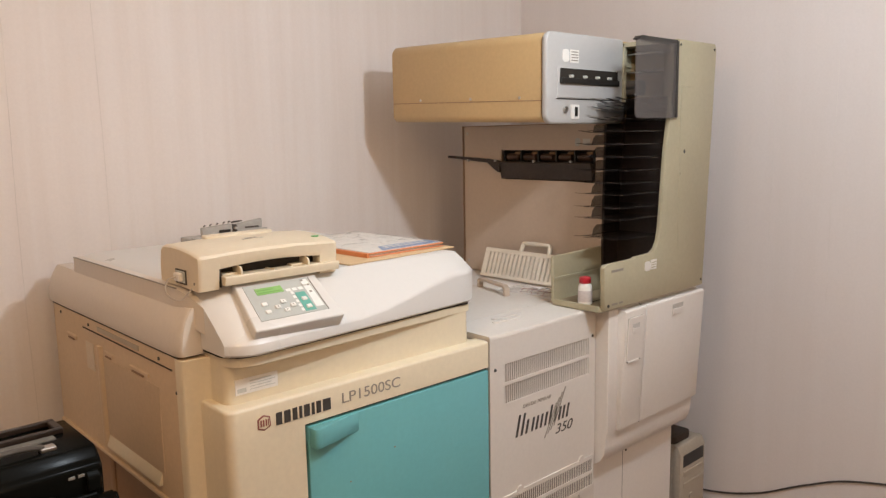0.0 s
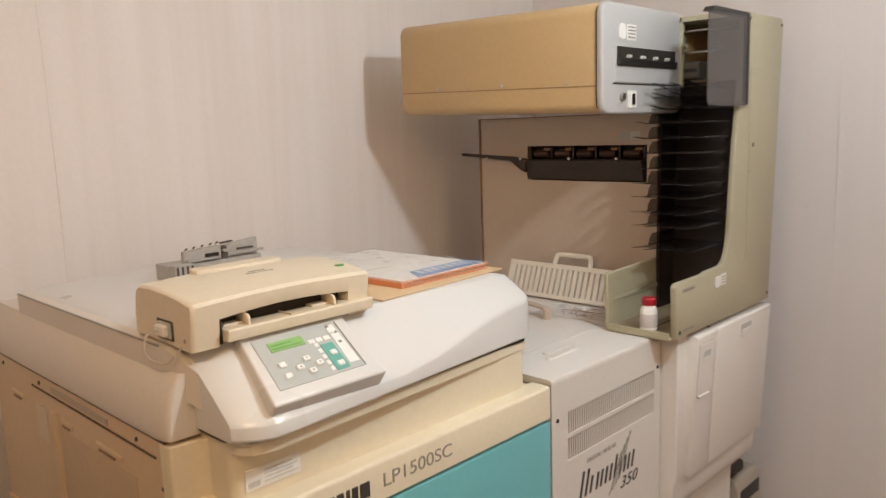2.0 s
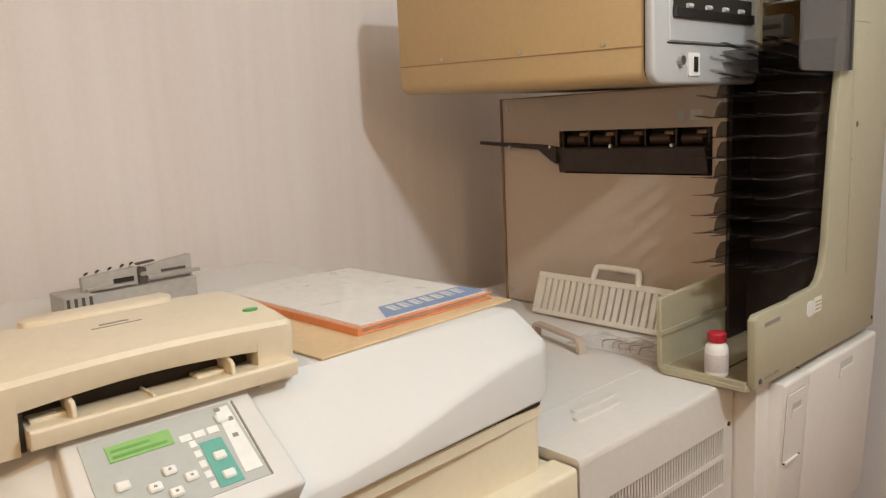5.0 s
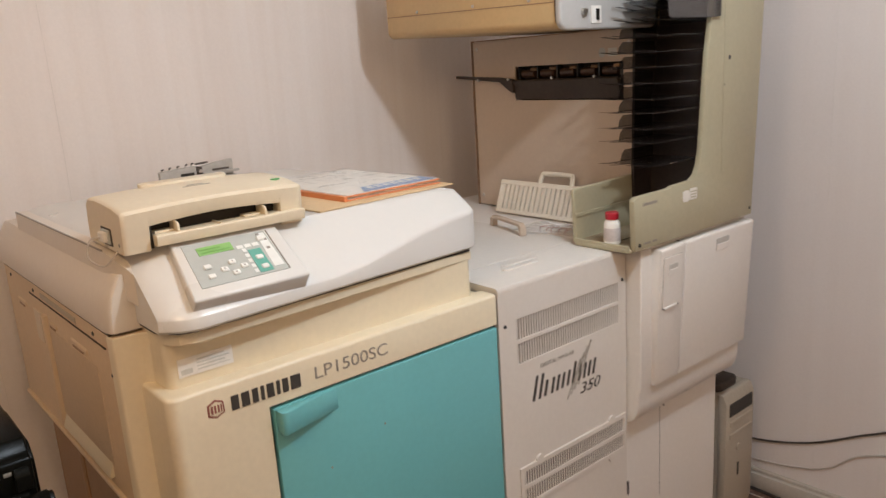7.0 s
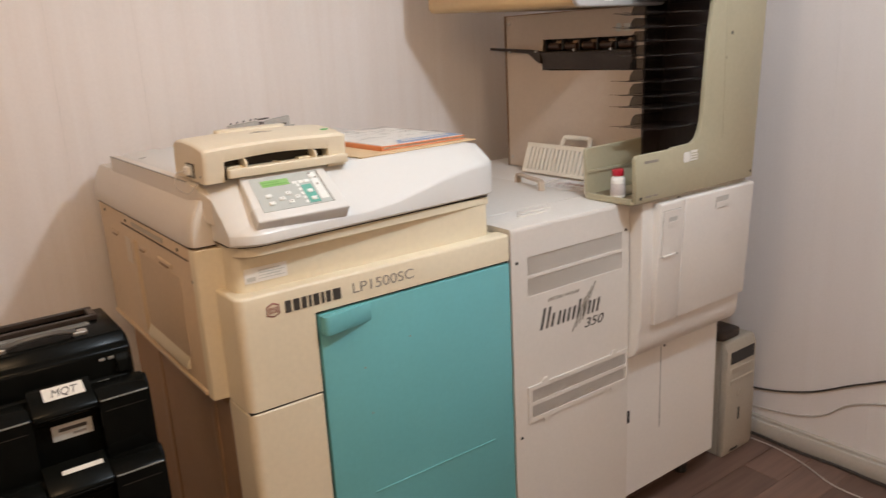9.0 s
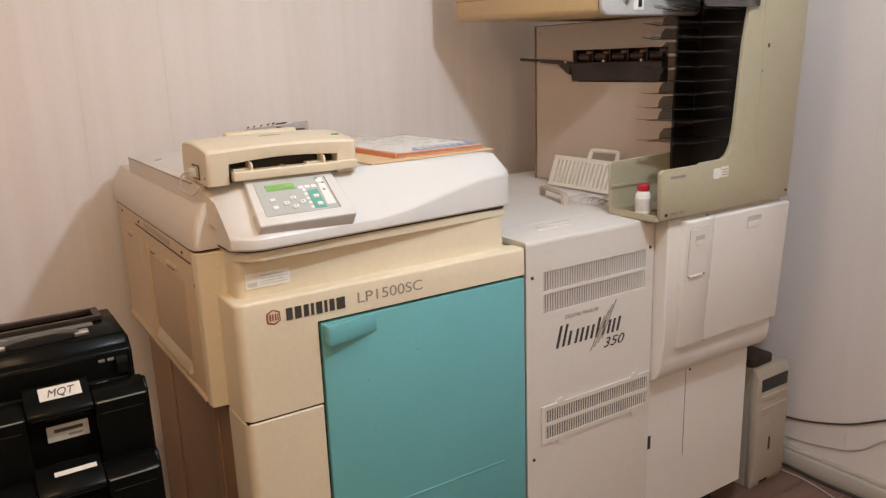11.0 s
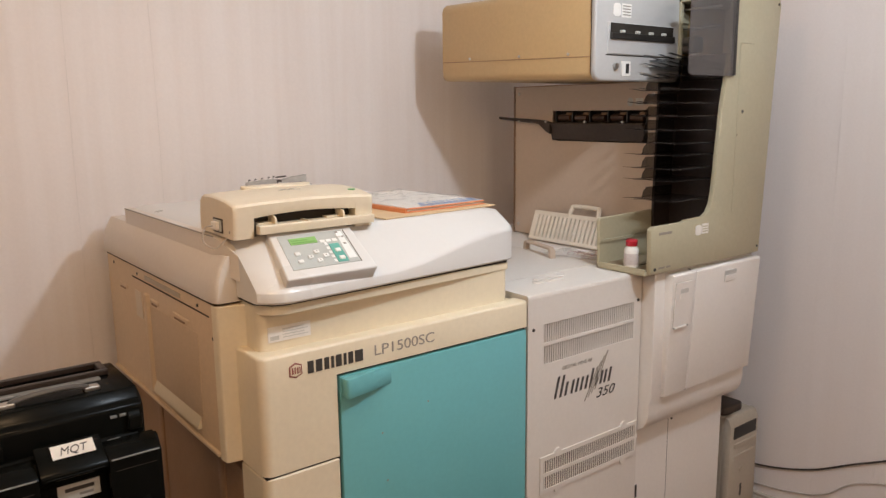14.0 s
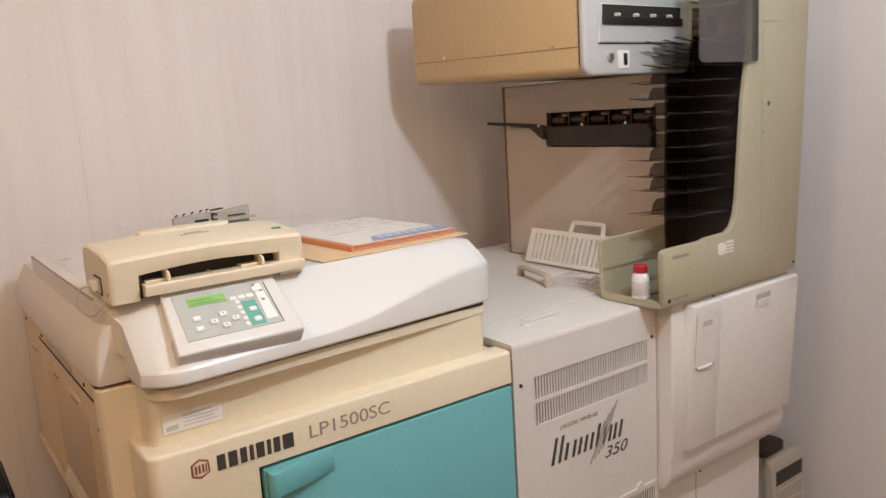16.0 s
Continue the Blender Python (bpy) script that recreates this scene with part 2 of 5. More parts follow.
def rod(bm, p, q, r, seg=10, r2=None):
    p, q = Vector(p), Vector(q)
    b = bmesh.new()
    bmesh.ops.create_cone(b, cap_ends=True, segments=seg, radius1=r, radius2=r if r2 is None else r2, depth=(q - p).length)
    join(bm, b, Matrix.Translation((p + q) / 2) @ (q - p).to_track_quat("Z", "Y").to_matrix().to_4x4())
    return bm


def lathe(bm, rings, place, seg=24):
    """A turned shape from (radius, height) rings."""
    b = bmesh.new()
    loops = [[b.verts.new((r * math.cos(2 * math.pi * i / seg), r * math.sin(2 * math.pi * i / seg), z)) for i in range(seg)] for r, z in rings]
    for lo, hi in zip(loops, loops[1:]):
        for i in range(seg):
            b.faces.new((lo[i], lo[(i + 1) % seg], hi[(i + 1) % seg], hi[i]))
    b.faces.new(loops[0][::-1])
    b.faces.new(loops[-1])
    join(bm, b, Matrix.Translation(place))
    return bm


def tube(bm, pts, r, seg=8, steps=8):
    """A round cable through points, smoothed."""
    P = [Vector(p) for p in pts]
    P = [P[0] * 2 - P[1]] + P + [P[-1] * 2 - P[-2]]
    path = []
    for i in range(1, len(P) - 2):
        for k in range(steps):
            t = k / steps
            path.append(0.5 * (2 * P[i] + (P[i + 1] - P[i - 1]) * t + (2 * P[i - 1] - 5 * P[i] + 4 * P[i + 1] - P[i + 2]) * t * t + (3 * P[i] - P[i - 1] - 3 * P[i + 1] + P[i + 2]) * t ** 3))
    path.append(P[-2])
    loops = []
    for i, c in enumerate(path):
        d = path[min(i + 1, len(path) - 1)] - path[max(i - 1, 0)]
        q = d.to_track_quat("Z", "Y")
        loops.append([bm.verts.new(c + q @ Vector((r * math.cos(2 * math.pi * k / seg), r * math.sin(2 * math.pi * k / seg), 0))) for k in range(seg)])
    for lo, hi in zip(loops, loops[1:]):
        for k in range(seg):
            bm.faces.new((lo[k], lo[(k + 1) % seg], hi[(k + 1) % seg], hi[k]))
    bm.faces.new(loops[0][::-1])
    bm.faces.new(loops[-1])
    return bm


def origin(ob):
    o = Vector((0, 0, 0))
    while ob:
        o += Vector(ob.location)
        ob = ob.parent
    return o


def finish(me, material, smooth=True):
    me.materials.append(material)
    if smooth:
        for p in me.polygons:
            p.use_smooth = True
        me.set_sharp_from_angle(angle=radians(32))


def part(name, bm, material, parent=None, label="", smooth=True):
    """Links a bmesh, drawn in the room's metres, as one mesh object under a thing or a part."""
    if parent:
        bm.transform(Matrix.Translation(-origin(parent)))
    me = bpy.data.meshes.new(name)
    bm.to_mesh(me)
    bm.free()
    finish(me, material, smooth)
    ob = new(name, me)
    ob.parent = parent
    return tagged(ob, label)


def thing(name, place, label, category, group="", kind=""):
    ob = new(name)
    ob.empty_display_size = 0.05
    ob.location = place
    return tagged(ob, label, category, group, kind)


def B(*a, **k):
    return box(bmesh.new(), *a, **k)


def P(*a, **k):
    return prism(bmesh.new(), *a, **k)


def repeat(name, me, parent, places):
    """Alike pieces on one shared mesh."""
    for p in places:
        o = new(name, me)
        o.parent, o.location = parent, Vector(p) - origin(parent)


def piece_mesh(name, bm, material):
    me = bpy.data.meshes.new(name)
    bm.to_mesh(me)
    bm.free()
    finish(me, material)
    return me


def writing(name, text, size, m, material, parent, shear=0.0, bold=0.0, width=None, align="LEFT", spacing=1.0):
    """Flat lettering in the built-in font at the pose m, standing just proud of its ground."""
    cu = bpy.data.curves.new(name, "FONT")
    cu.body, cu.size, cu.shear, cu.offset, cu.extrude, cu.align_x, cu.space_character = text, size, shear, bold, 0.0003, align, spacing
    ob = new(name, cu)
    bpy.context.view_layer.update()
    me = bpy.data.meshes.new_from_object(ob)
    bpy.data.objects.remove(ob)
    xs = [v.co.x for v in me.vertices]
    if width:
        me.transform(Matrix.Diagonal((width / (max(xs) - min(xs)), 1, 1, 1)))
    me.transform(m)
    me.transform(Matrix.Translation(-origin(parent)))
    me.materials.clear()
    me.materials.append(material)
    ob = new(name, me)
    ob.parent = parent
    return ob


def screw(parent, place, axis, r=0.004, material=None):
    bm = bmesh.new()
    p = Vector(place)
    d = {"x": Vector((-0.002, 0, 0)), "y": Vector((0, -0.002, 0))}[axis]
    rod(bm, p, p + d, r, 10, r * 0.8)
    return part("screw", bm, material or DARK, parent)


# ---- the room ----
def wx(y):
    """Face of the side wall, which stands slightly out of square."""
    return 2.546 + (2.21 - y) * 0.028


def seam(x, y, top=2.48):
    bm = bmesh.new()
    tube(bm, [(x + 0.003 * math.sin(z * 5 + x * 9), y, z) for z in (0.1, 0.6, 1.0, 1.3, 1.6, 1.9, 2.2, top)], 0.0006, 6)
    tagged(part("trim", bm, SEAM), "raised seam between two wallpaper strips", "wallpaper seam", kind="structure")


def room():
    tagged(part("wall_back", B(-1.85, 2.75, 2.21, 2.33, 0, 2.5), WALL), "pale pinkish wallpapered wall with faint vertical streaks", "wall", kind="structure")
    bm = bmesh.new()
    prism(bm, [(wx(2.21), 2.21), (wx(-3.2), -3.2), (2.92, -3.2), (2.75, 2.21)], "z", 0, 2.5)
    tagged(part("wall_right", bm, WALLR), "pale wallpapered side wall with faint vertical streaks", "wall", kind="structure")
    # unseen walls and ceiling, added so that light bounces back as fill
    tagged(part("wall_left", B(-1.85, -1.73, -3.2, 2.21, 0, 2.5), WALL), "unseen pale wall added to bounce light", "wall", kind="structure")
    tagged(part("wall_front", B(-2.6, 2.92, -3.32, -3.2, 0, 2.5), WALL), "unseen pale wall added to bounce light", "wall", kind="structure")
    tagged(part("ceiling", B(-2.6, 2.92, -3.32, 2.33, 2.5, 2.6), CEIL), "unseen white ceiling added to close the room", "ceiling", kind="structure")
    floor = tagged(part("floor", B(-2.6, 2.92, -3.32, 2.33, -0.12, -0.012), GAP), "brown laminate floor boards", "floor", kind="structure")
    for j in range(20):
        y = -0.35 + j * 0.1305
        x = -1.2 - (j * 0.437) % 1.19
        while x < 2.78:
            x1 = min(x + 1.188, 2.80)
            part("plank", B(max(x, -1.2), x1, y, y + 0.1293, -0.012, 0, bevel=0.0012, seg=1), FLOOR, floor)
            x += 1.19
    # boards out of sight
    part("board", B(-2.6, 2.92, -3.32, -0.36, -0.012, -0.001), FLOOR, floor)
    part("board", B(-2.6, -1.205, -0.355, 2.33, -0.012, -0.001), FLOOR, floor)
    # baseboard on the side wall, a plastic duct with a lip
    bm = bmesh.new()
    for z0, z1, deep in ((0, 0.058, 0.030), (0.058, 0.07, 0.018)):
        prism(bm, [(wx(2.2) - 0.001, 2.2), (wx(-3.1) - 0.001, -3.1), (wx(-3.1) - deep, -3.1), (wx(2.2) - deep, 2.2)], "z", z0, z1, 0.004)
    tagged(part("baseboard", bm, BASE), "grubby white plastic baseboard along the wall", "baseboard", kind="structure")
    # edges of wallpaper strips
    for x in (0.566, 0.792):
        seam(x, 2.2096)
    for y in (1.13, 0.94):
        seam(wx(y) - 0.0004, y)


def ceiling_lamp(p):
    t = thing("ceiling_lamp", (p.x, p.y, 2.5), "white pendant ceiling lamp with a single bare bulb", "ceiling lamp", "ceiling lamps")
    part("rose", lathe(bmesh.new(), [(0.03, 0), (0.06, 0.01), (0.06, 0.03)], (p.x, p.y, 2.47)), GLOW, t)
    part("cord", rod(bmesh.new(), (p.x, p.y, p.z + 0.17), (p.x, p.y, 2.47), 0.004), GLOW, t)
    part("socket", lathe(bmesh.new(), [(0.018, 0), (0.022, 0.004), (0.022, 0.045), (0.008, 0.06)], (p.x, p.y, p.z + 0.11)), GLOW, t)


# ---- printer unit with a white lid and teal door ----
def lid_mesh():
    """The moulded lid: sections across its length, the front edge growing taller towards one end."""
    bm = bmesh.new()
    secs = []
    xs = [0.647, 0.6485, 0.651, 0.6545, 0.659, 0.664, 0.670, 0.677, 0.685, 0.694, 0.705, 0.72, 0.74, 0.78, 0.85, 0.95, 1.02, 1.09, 1.16, 1.23, 1.285, 1.298, 1.305]
    for x in xs:
        e = max(0.0, (0.71 - x) / 0.063)
        back = 0.034 * e ** 2.2
        tip = max(0.0, (x - 1.285) / 0.02)
        k = min(max((x - 0.94) / 0.34, 0), 1)
        k = k * k * (3 - 2 * k)
        yf = 1.232 + 0.045 * min(max((x - 0.7) / 0.6, 0), 1) + back + 0.01 * tip
        h = 0.018 + 0.052 * k
        top = 1.221 - 0.004 * tip - 0.012 * e ** 3
        yt = 1.345 + 0.03 * e
        pts = [(yf + 0.004, 1.104), (yf, 1.108), (yf, 1.108 + h * 0.9), (yf + 0.001, 1.108 + h), (yf + 0.006, 1.108 + h + 0.006)]
        y1, z1 = pts[-1]
        for s in (0.33, 0.66, 0.88):
            pts.append((y1 + (yt - y1) * s, z1 + (top - z1) * (s * (1.12 - 0.12 * s))))
        pts += [(yt, top), (yt + 0.03, top), (1.75, top), (2.015, top), (2.015, 1.104)]
        secs.append([bm.verts.new((x, y, z)) for y, z in pts])
    for a, b in zip(secs, secs[1:]):
        for i in range(len(a)):
            j = (i + 1) % len(a)
            bm.faces.new((a[i], a[j], b[j], b[i]))
    bm.faces.new(secs[0])
    bm.faces.new(secs[-1][::-1])
    bmesh.ops.recalc_face_normals(bm, faces=bm.faces[:])
    return bm


def photo_printer():
    t = thing("photo_printer", (0.98, 1.7, 0), "large cream photo printer with white lid and teal front door", "photo printer")
    # core cabinet and feet
    part("body", B(0.662, 1.316, 1.275, 2.14, 0.05, 1.0), CREAM, t)
    for x in (0.70, 1.27):
        for y in (1.32, 2.08):
            part("foot", rod(bmesh.new(), (x, y, 0), (x, y, 0.06), 0.025, 14), DARK, t)
    # recessed upper front
    part("upper_front", P(rounded(0.655, 1.292, 1.283, 2.13, 0.02), "z", 0.99, 1.099), CREAM, t)
    part("gasket", P(rounded(0.650, 1.294, 1.279, 2.015, 0.02), "z", 1.0985, 1.1045), GAP, t)
    part("lid_seat", P([(0.656, 1.40), (0.656, 1.29), (0.661, 1.272), (0.672, 1.258), (0.70, 1.249), (1.288, 1.283), (1.294, 1.29), (1.294, 1.40)], "z", 1.080, 1.0985, 0.002, 1), CREAM, t)
    part("lid_gap", P([(0.658, 1.40), (0.658, 1.291), (0.663, 1.273), (0.673, 1.2595), (0.70, 1.2505), (1.287, 1.2845), (1.293, 1.291), (1.293, 1.40)], "z", 1.0983, 1.1035), GAP, t)
    part("lid", lid_mesh(), LIDW, t, "white moulded lid with a sloping front")
    # lower front: header with pillar, round outer corner, ledge sloping back
    def plan(inset, x_end):
        pts = []
        for i in range(9):
            a = radians(180 + 90 * i / 8)
            pts.append((0.656 + (0.020 - inset) * math.cos(a), 1.267 + (0.020 - inset) * math.sin(a)))
        return pts + [(x_end, 1.247 + inset), (x_end, 1.290), (0.645, 1.36), (0.636 + inset, 1.36)]

    outline = plan(0, 0.797)
    g = bmesh.new()
    prism(g, outline, "z", 0.769, 0.9415)
    part("pillar_panel", g, CREAM, t)
    g = bmesh.new()
    rings = []
    for inset, z in ((0, 0.9415), (0, 0.9990), (0.0009, 1.0022), (0.0030, 1.0045), (0.0062, 1.0055)):
        rings.append([g.verts.new((x, y, z)) for x, y in plan(inset, 1.317)])
    for a, b in zip(rings, rings[1:]):
        for i in range(len(a)):
            j = (i + 1) % len(a)
            g.faces.new((a[i], a[j], b[j], b[i]))
    g.faces.new(rings[0][::-1])
    g.faces.new(rings[-1])
    bmesh.ops.recalc_face_normals(g, faces=g.faces[:])
    part("header_panel", g, CREAM, t)
    part("lower_panel", P(outline, "z", 0.05, 0.764, 0.002, 1), CREAM, t)
    part("seam", B(0.64, 0.80, 1.252, 1.285, 0.763, 0.770), GAP, t)
    part("door_gap", B(0.796, 1.321, 1.258, 1.276, 0.05, 0.943), GAP, t)
    d = part("door", P([(0.8035, 0.07), (1.3165, 0.07), (1.3165, 0.935), (0.8035, 0.935)], "y", 1.246, 1.27, 0.003, 2), TEAL, t, "teal plastic door")
    part("ridge", P([(0.90, 0.4855), (1.25, 0.4855), (1.25, 0.4885), (0.90, 0.4885)], "y", 1.244, 1.248, 0.0007, 1), TEAL, d)
    h = bmesh.new()
    prism(h, [(0.806, 1.247), (0.806, 1.229), (0.808, 1.2245), (0.813, 1.2225), (0.820, 1.2235), (0.930, 1.247)], "z", 0.893, 0.9335, 0.0022, 2)
    part("door_pull", h, TEAL, d)
    for x, z in ((0.90, 0.79), (1.02, 0.83), (0.91, 0.68)):
        part("speck", rod(bmesh.new(), (x, 1.2462, z), (x, 1.2452, z), 0.0022, 8), INKG, d)
    # side shell: deck wall, sloping shoulder, flange
    g = bmesh.new()
    prof = [(0.664, 1.184), (0.626, 1.184), (0.6225, 1.1795), (0.6185, 1.172), (0.613, 1.163), (0.607, 1.150), (0.602, 1.130), (0.599, 1.103), (0.601, 1.094), (0.664, 1.094)]
    prism(g, prof, "y", 1.40, 2.13)
    # front end of the shoulder, rounded towards the lid
    ends = []
    for i in range(6):
        s = i / 5
        ang = s * math.pi / 2
        y = 1.40 - 0.042 * math.sin(ang)
        k = 1 - 0.16 * (1 - math.cos(ang))
        ends.append([g.verts.new((0.664 + (u - 0.664) * (k if u < 0.63 else k), y, v)) for u, v in prof])
    for a, b in zip(ends, ends[1:]):
        for i in range(len(a)):
            g.faces.new((a[i], a[(i + 1) % len(a)], b[(i + 1) % len(a)], b[i]))
    g.faces.new(ends[-1])
    bmesh.ops.recalc_face_normals(g, faces=g.faces[:])
    part("shoulder", g, SHOULDER, t, "white side shoulder of the lid, warm shade in its colour")
    g = bmesh.new()
    rings = []
    for y, xa, xb, za, zb in ((1.99, 0.6235, 0.646, 1.176, 1.2175), (1.41, 0.6235, 0.646, 1.176, 1.2175), (1.385, 0.6255, 0.656, 1.160, 1.2135), (1.362, 0.634, 0.664, 1.145, 1.202), (1.34, 0.646, 0.672, 1.135, 1.185), (1.32, 0.657, 0.682, 1.125, 1.167)):
        rings.append([g.verts.new(p) for p in ((xa, y, za), (xb, y, za), (xb, y, zb), (xa + 0.001, y, zb))])
    for a, b in zip(rings, rings[1:]):
        for k in range(4):
            g.faces.new((a[k], a[(k + 1) % 4], b[(k + 1) % 4], b[k]))
    g.faces.new(rings[0])
    g.faces.new(rings[-1][::-1])
    bmesh.ops.recalc_face_normals(g, faces=g.faces[:])
    part("deck_edge", g, SHOULDER, t)
    part("edge_line", B(0.6232, 0.6265, 1.405, 1.989, 1.2168, 1.2186), INKG, t)
    part("shoulder_gap", B(0.604, 0.668, 1.37, 2.12, 1.089, 1.095), JOINT, t)
    # side panel with sunken fields
    sp = bmesh.new()
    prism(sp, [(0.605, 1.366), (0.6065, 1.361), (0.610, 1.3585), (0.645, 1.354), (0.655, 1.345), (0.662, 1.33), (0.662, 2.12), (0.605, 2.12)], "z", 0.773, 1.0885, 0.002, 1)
    side = part("side_panel", sp, AMBER, t, "amber cream side panel with sunken fields")
    part("front_pillar", P([(0.6035, 1.372), (0.605, 1.358), (0.609, 1.3555), (0.645, 1.3515), (0.656, 1.342), (0.660, 1.33), (0.660, 1.385), (0.6035, 1.385)], "z", 0.770, 1.0882, 0.0015, 1), CREAM, side)
    # sunken field: a sloping sill, coloured pale as if lit, raised strips round it
    part("field_sill", P([(0.597, 0.800), (0.597, 0.806), (0.606, 0.830), (0.607, 0.830), (0.607, 0.800)], "y", 1.485, 1.775, 0.001, 1), CREAM, side)
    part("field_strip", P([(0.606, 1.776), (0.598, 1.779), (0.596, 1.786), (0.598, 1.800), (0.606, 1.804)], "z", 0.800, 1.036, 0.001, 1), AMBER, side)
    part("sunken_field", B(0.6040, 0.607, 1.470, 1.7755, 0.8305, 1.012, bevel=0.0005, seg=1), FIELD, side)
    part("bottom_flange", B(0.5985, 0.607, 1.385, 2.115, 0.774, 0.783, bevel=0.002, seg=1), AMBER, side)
    for y, w in ((1.515, 0.10), (1.71, 0.055), (1.95, 0.07)):
        n = part("clip_notch", B(0.6022, 0.607, y, y + w, 1.020, 1.030, bevel=0.002, seg=1), AMBER, side)
        part("notch_hollow", B(0.6028, 0.6065, y + w * 0.3, y + w * 0.9, 1.0155, 1.0195), BROWN, n)
    part("groove", B(0.6035, 0.607, 1.40, 1.90, 1.0600, 1.0628), JOINT, side)
    part("vent_strip", B(0.603, 0.607, 1.56, 1.80, 1.068, 1.079, bevel=0.001, seg=1), surface("grey brown strip", (0.42, 0.35, 0.27), 0.5), side)
    part("sticker", B(0.6030, 0.6075, 1.835, 1.885, 0.965, 1.03), surface("yellowed paper", (0.66, 0.56, 0.44), 0.6), side, "faded paper sticker")
    for y in (1.46, 1.86, 2.06):
        screw(side, (0.605, y, 1.073), "x")
    screw(side, (0.605, 1.385, 1.02), "x")
    # lower side, its deep shade painted in as dark brown
    lo = part("lower_side", B(0.640, 0.664, 1.30, 2.12, 0.05, 0.742, bevel=0.002, seg=1), BROWN, t, "lower side panel, its shade painted in as brown")
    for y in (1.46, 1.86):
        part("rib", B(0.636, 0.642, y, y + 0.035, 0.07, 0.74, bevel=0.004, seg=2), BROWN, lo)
    # control panel on the slope
    control_panel(t)
    # paper label on the upper front
    lab = part("label", B(0.672, 0.762, 1.2815, 1.2835, 1.022, 1.052), PAPER, t, "white paper label with small unreadable print")
    for i in range(4):
        part("print_bar", B(0.702, 0.756 - 0.008 * (i % 2), 1.2808, 1.2818, 1.028 + i * 0.0055, 1.0297 + i * 0.0055), LABG, lab)
    part("print_bar", B(0.676, 0.694, 1.2808, 1.2818, 1.026, 1.034), LABG, lab)
    # maker's emblem and wordmark as plain shapes, model number as lettering
    em = bmesh.new()
    prism(em, [(0.6945, 0.9595), (0.7085, 0.9545), (0.7225, 0.9610), (0.7215, 0.9800), (0.7075, 0.9855), (0.6945, 0.9785)], "y", 1.2458, 1.248, 0.0008, 1)
    e = part("emblem", em, RED, t, "red squarish maker's emblem")
    inner = part("emblem_field", P([(0.6975, 0.9620), (0.7085, 0.9580), (0.7195, 0.9630), (0.7187, 0.9780), (0.7077, 0.9822), (0.6975, 0.9768)], "y", 1.2453, 1.2460), CREAM, e)
    for x, w in ((0.6995, 0.0035), (0.7050, 0.0030), (0.7105, 0.0030), (0.7155, 0.0022)):
        part("emblem_bar", B(x, x + w, 1.2447, 1.2455, 0.9635, 0.9765), RED, inner)
    x = 0.734
    for i, w in enumerate((0.0125, 0.0135, 0.010, 0.006, 0.0125, 0.006, 0.0105, 0.018)):
        part("wordmark_block", P([(x, 0.958), (x + w, 0.958), (x + w, 0.982), (x, 0.982)], "y", 1.2455, 1.248), INK, t)
        x += w * 1.06 + 0.0044
    writing("model_number", "LP1500SC", 0.0315, Matrix.Translation((0.884, 1.2466, 0.9615)) @ Matrix.Rotation(math.pi / 2, 4, "X"), INKG, t, width=0.153)
    return t


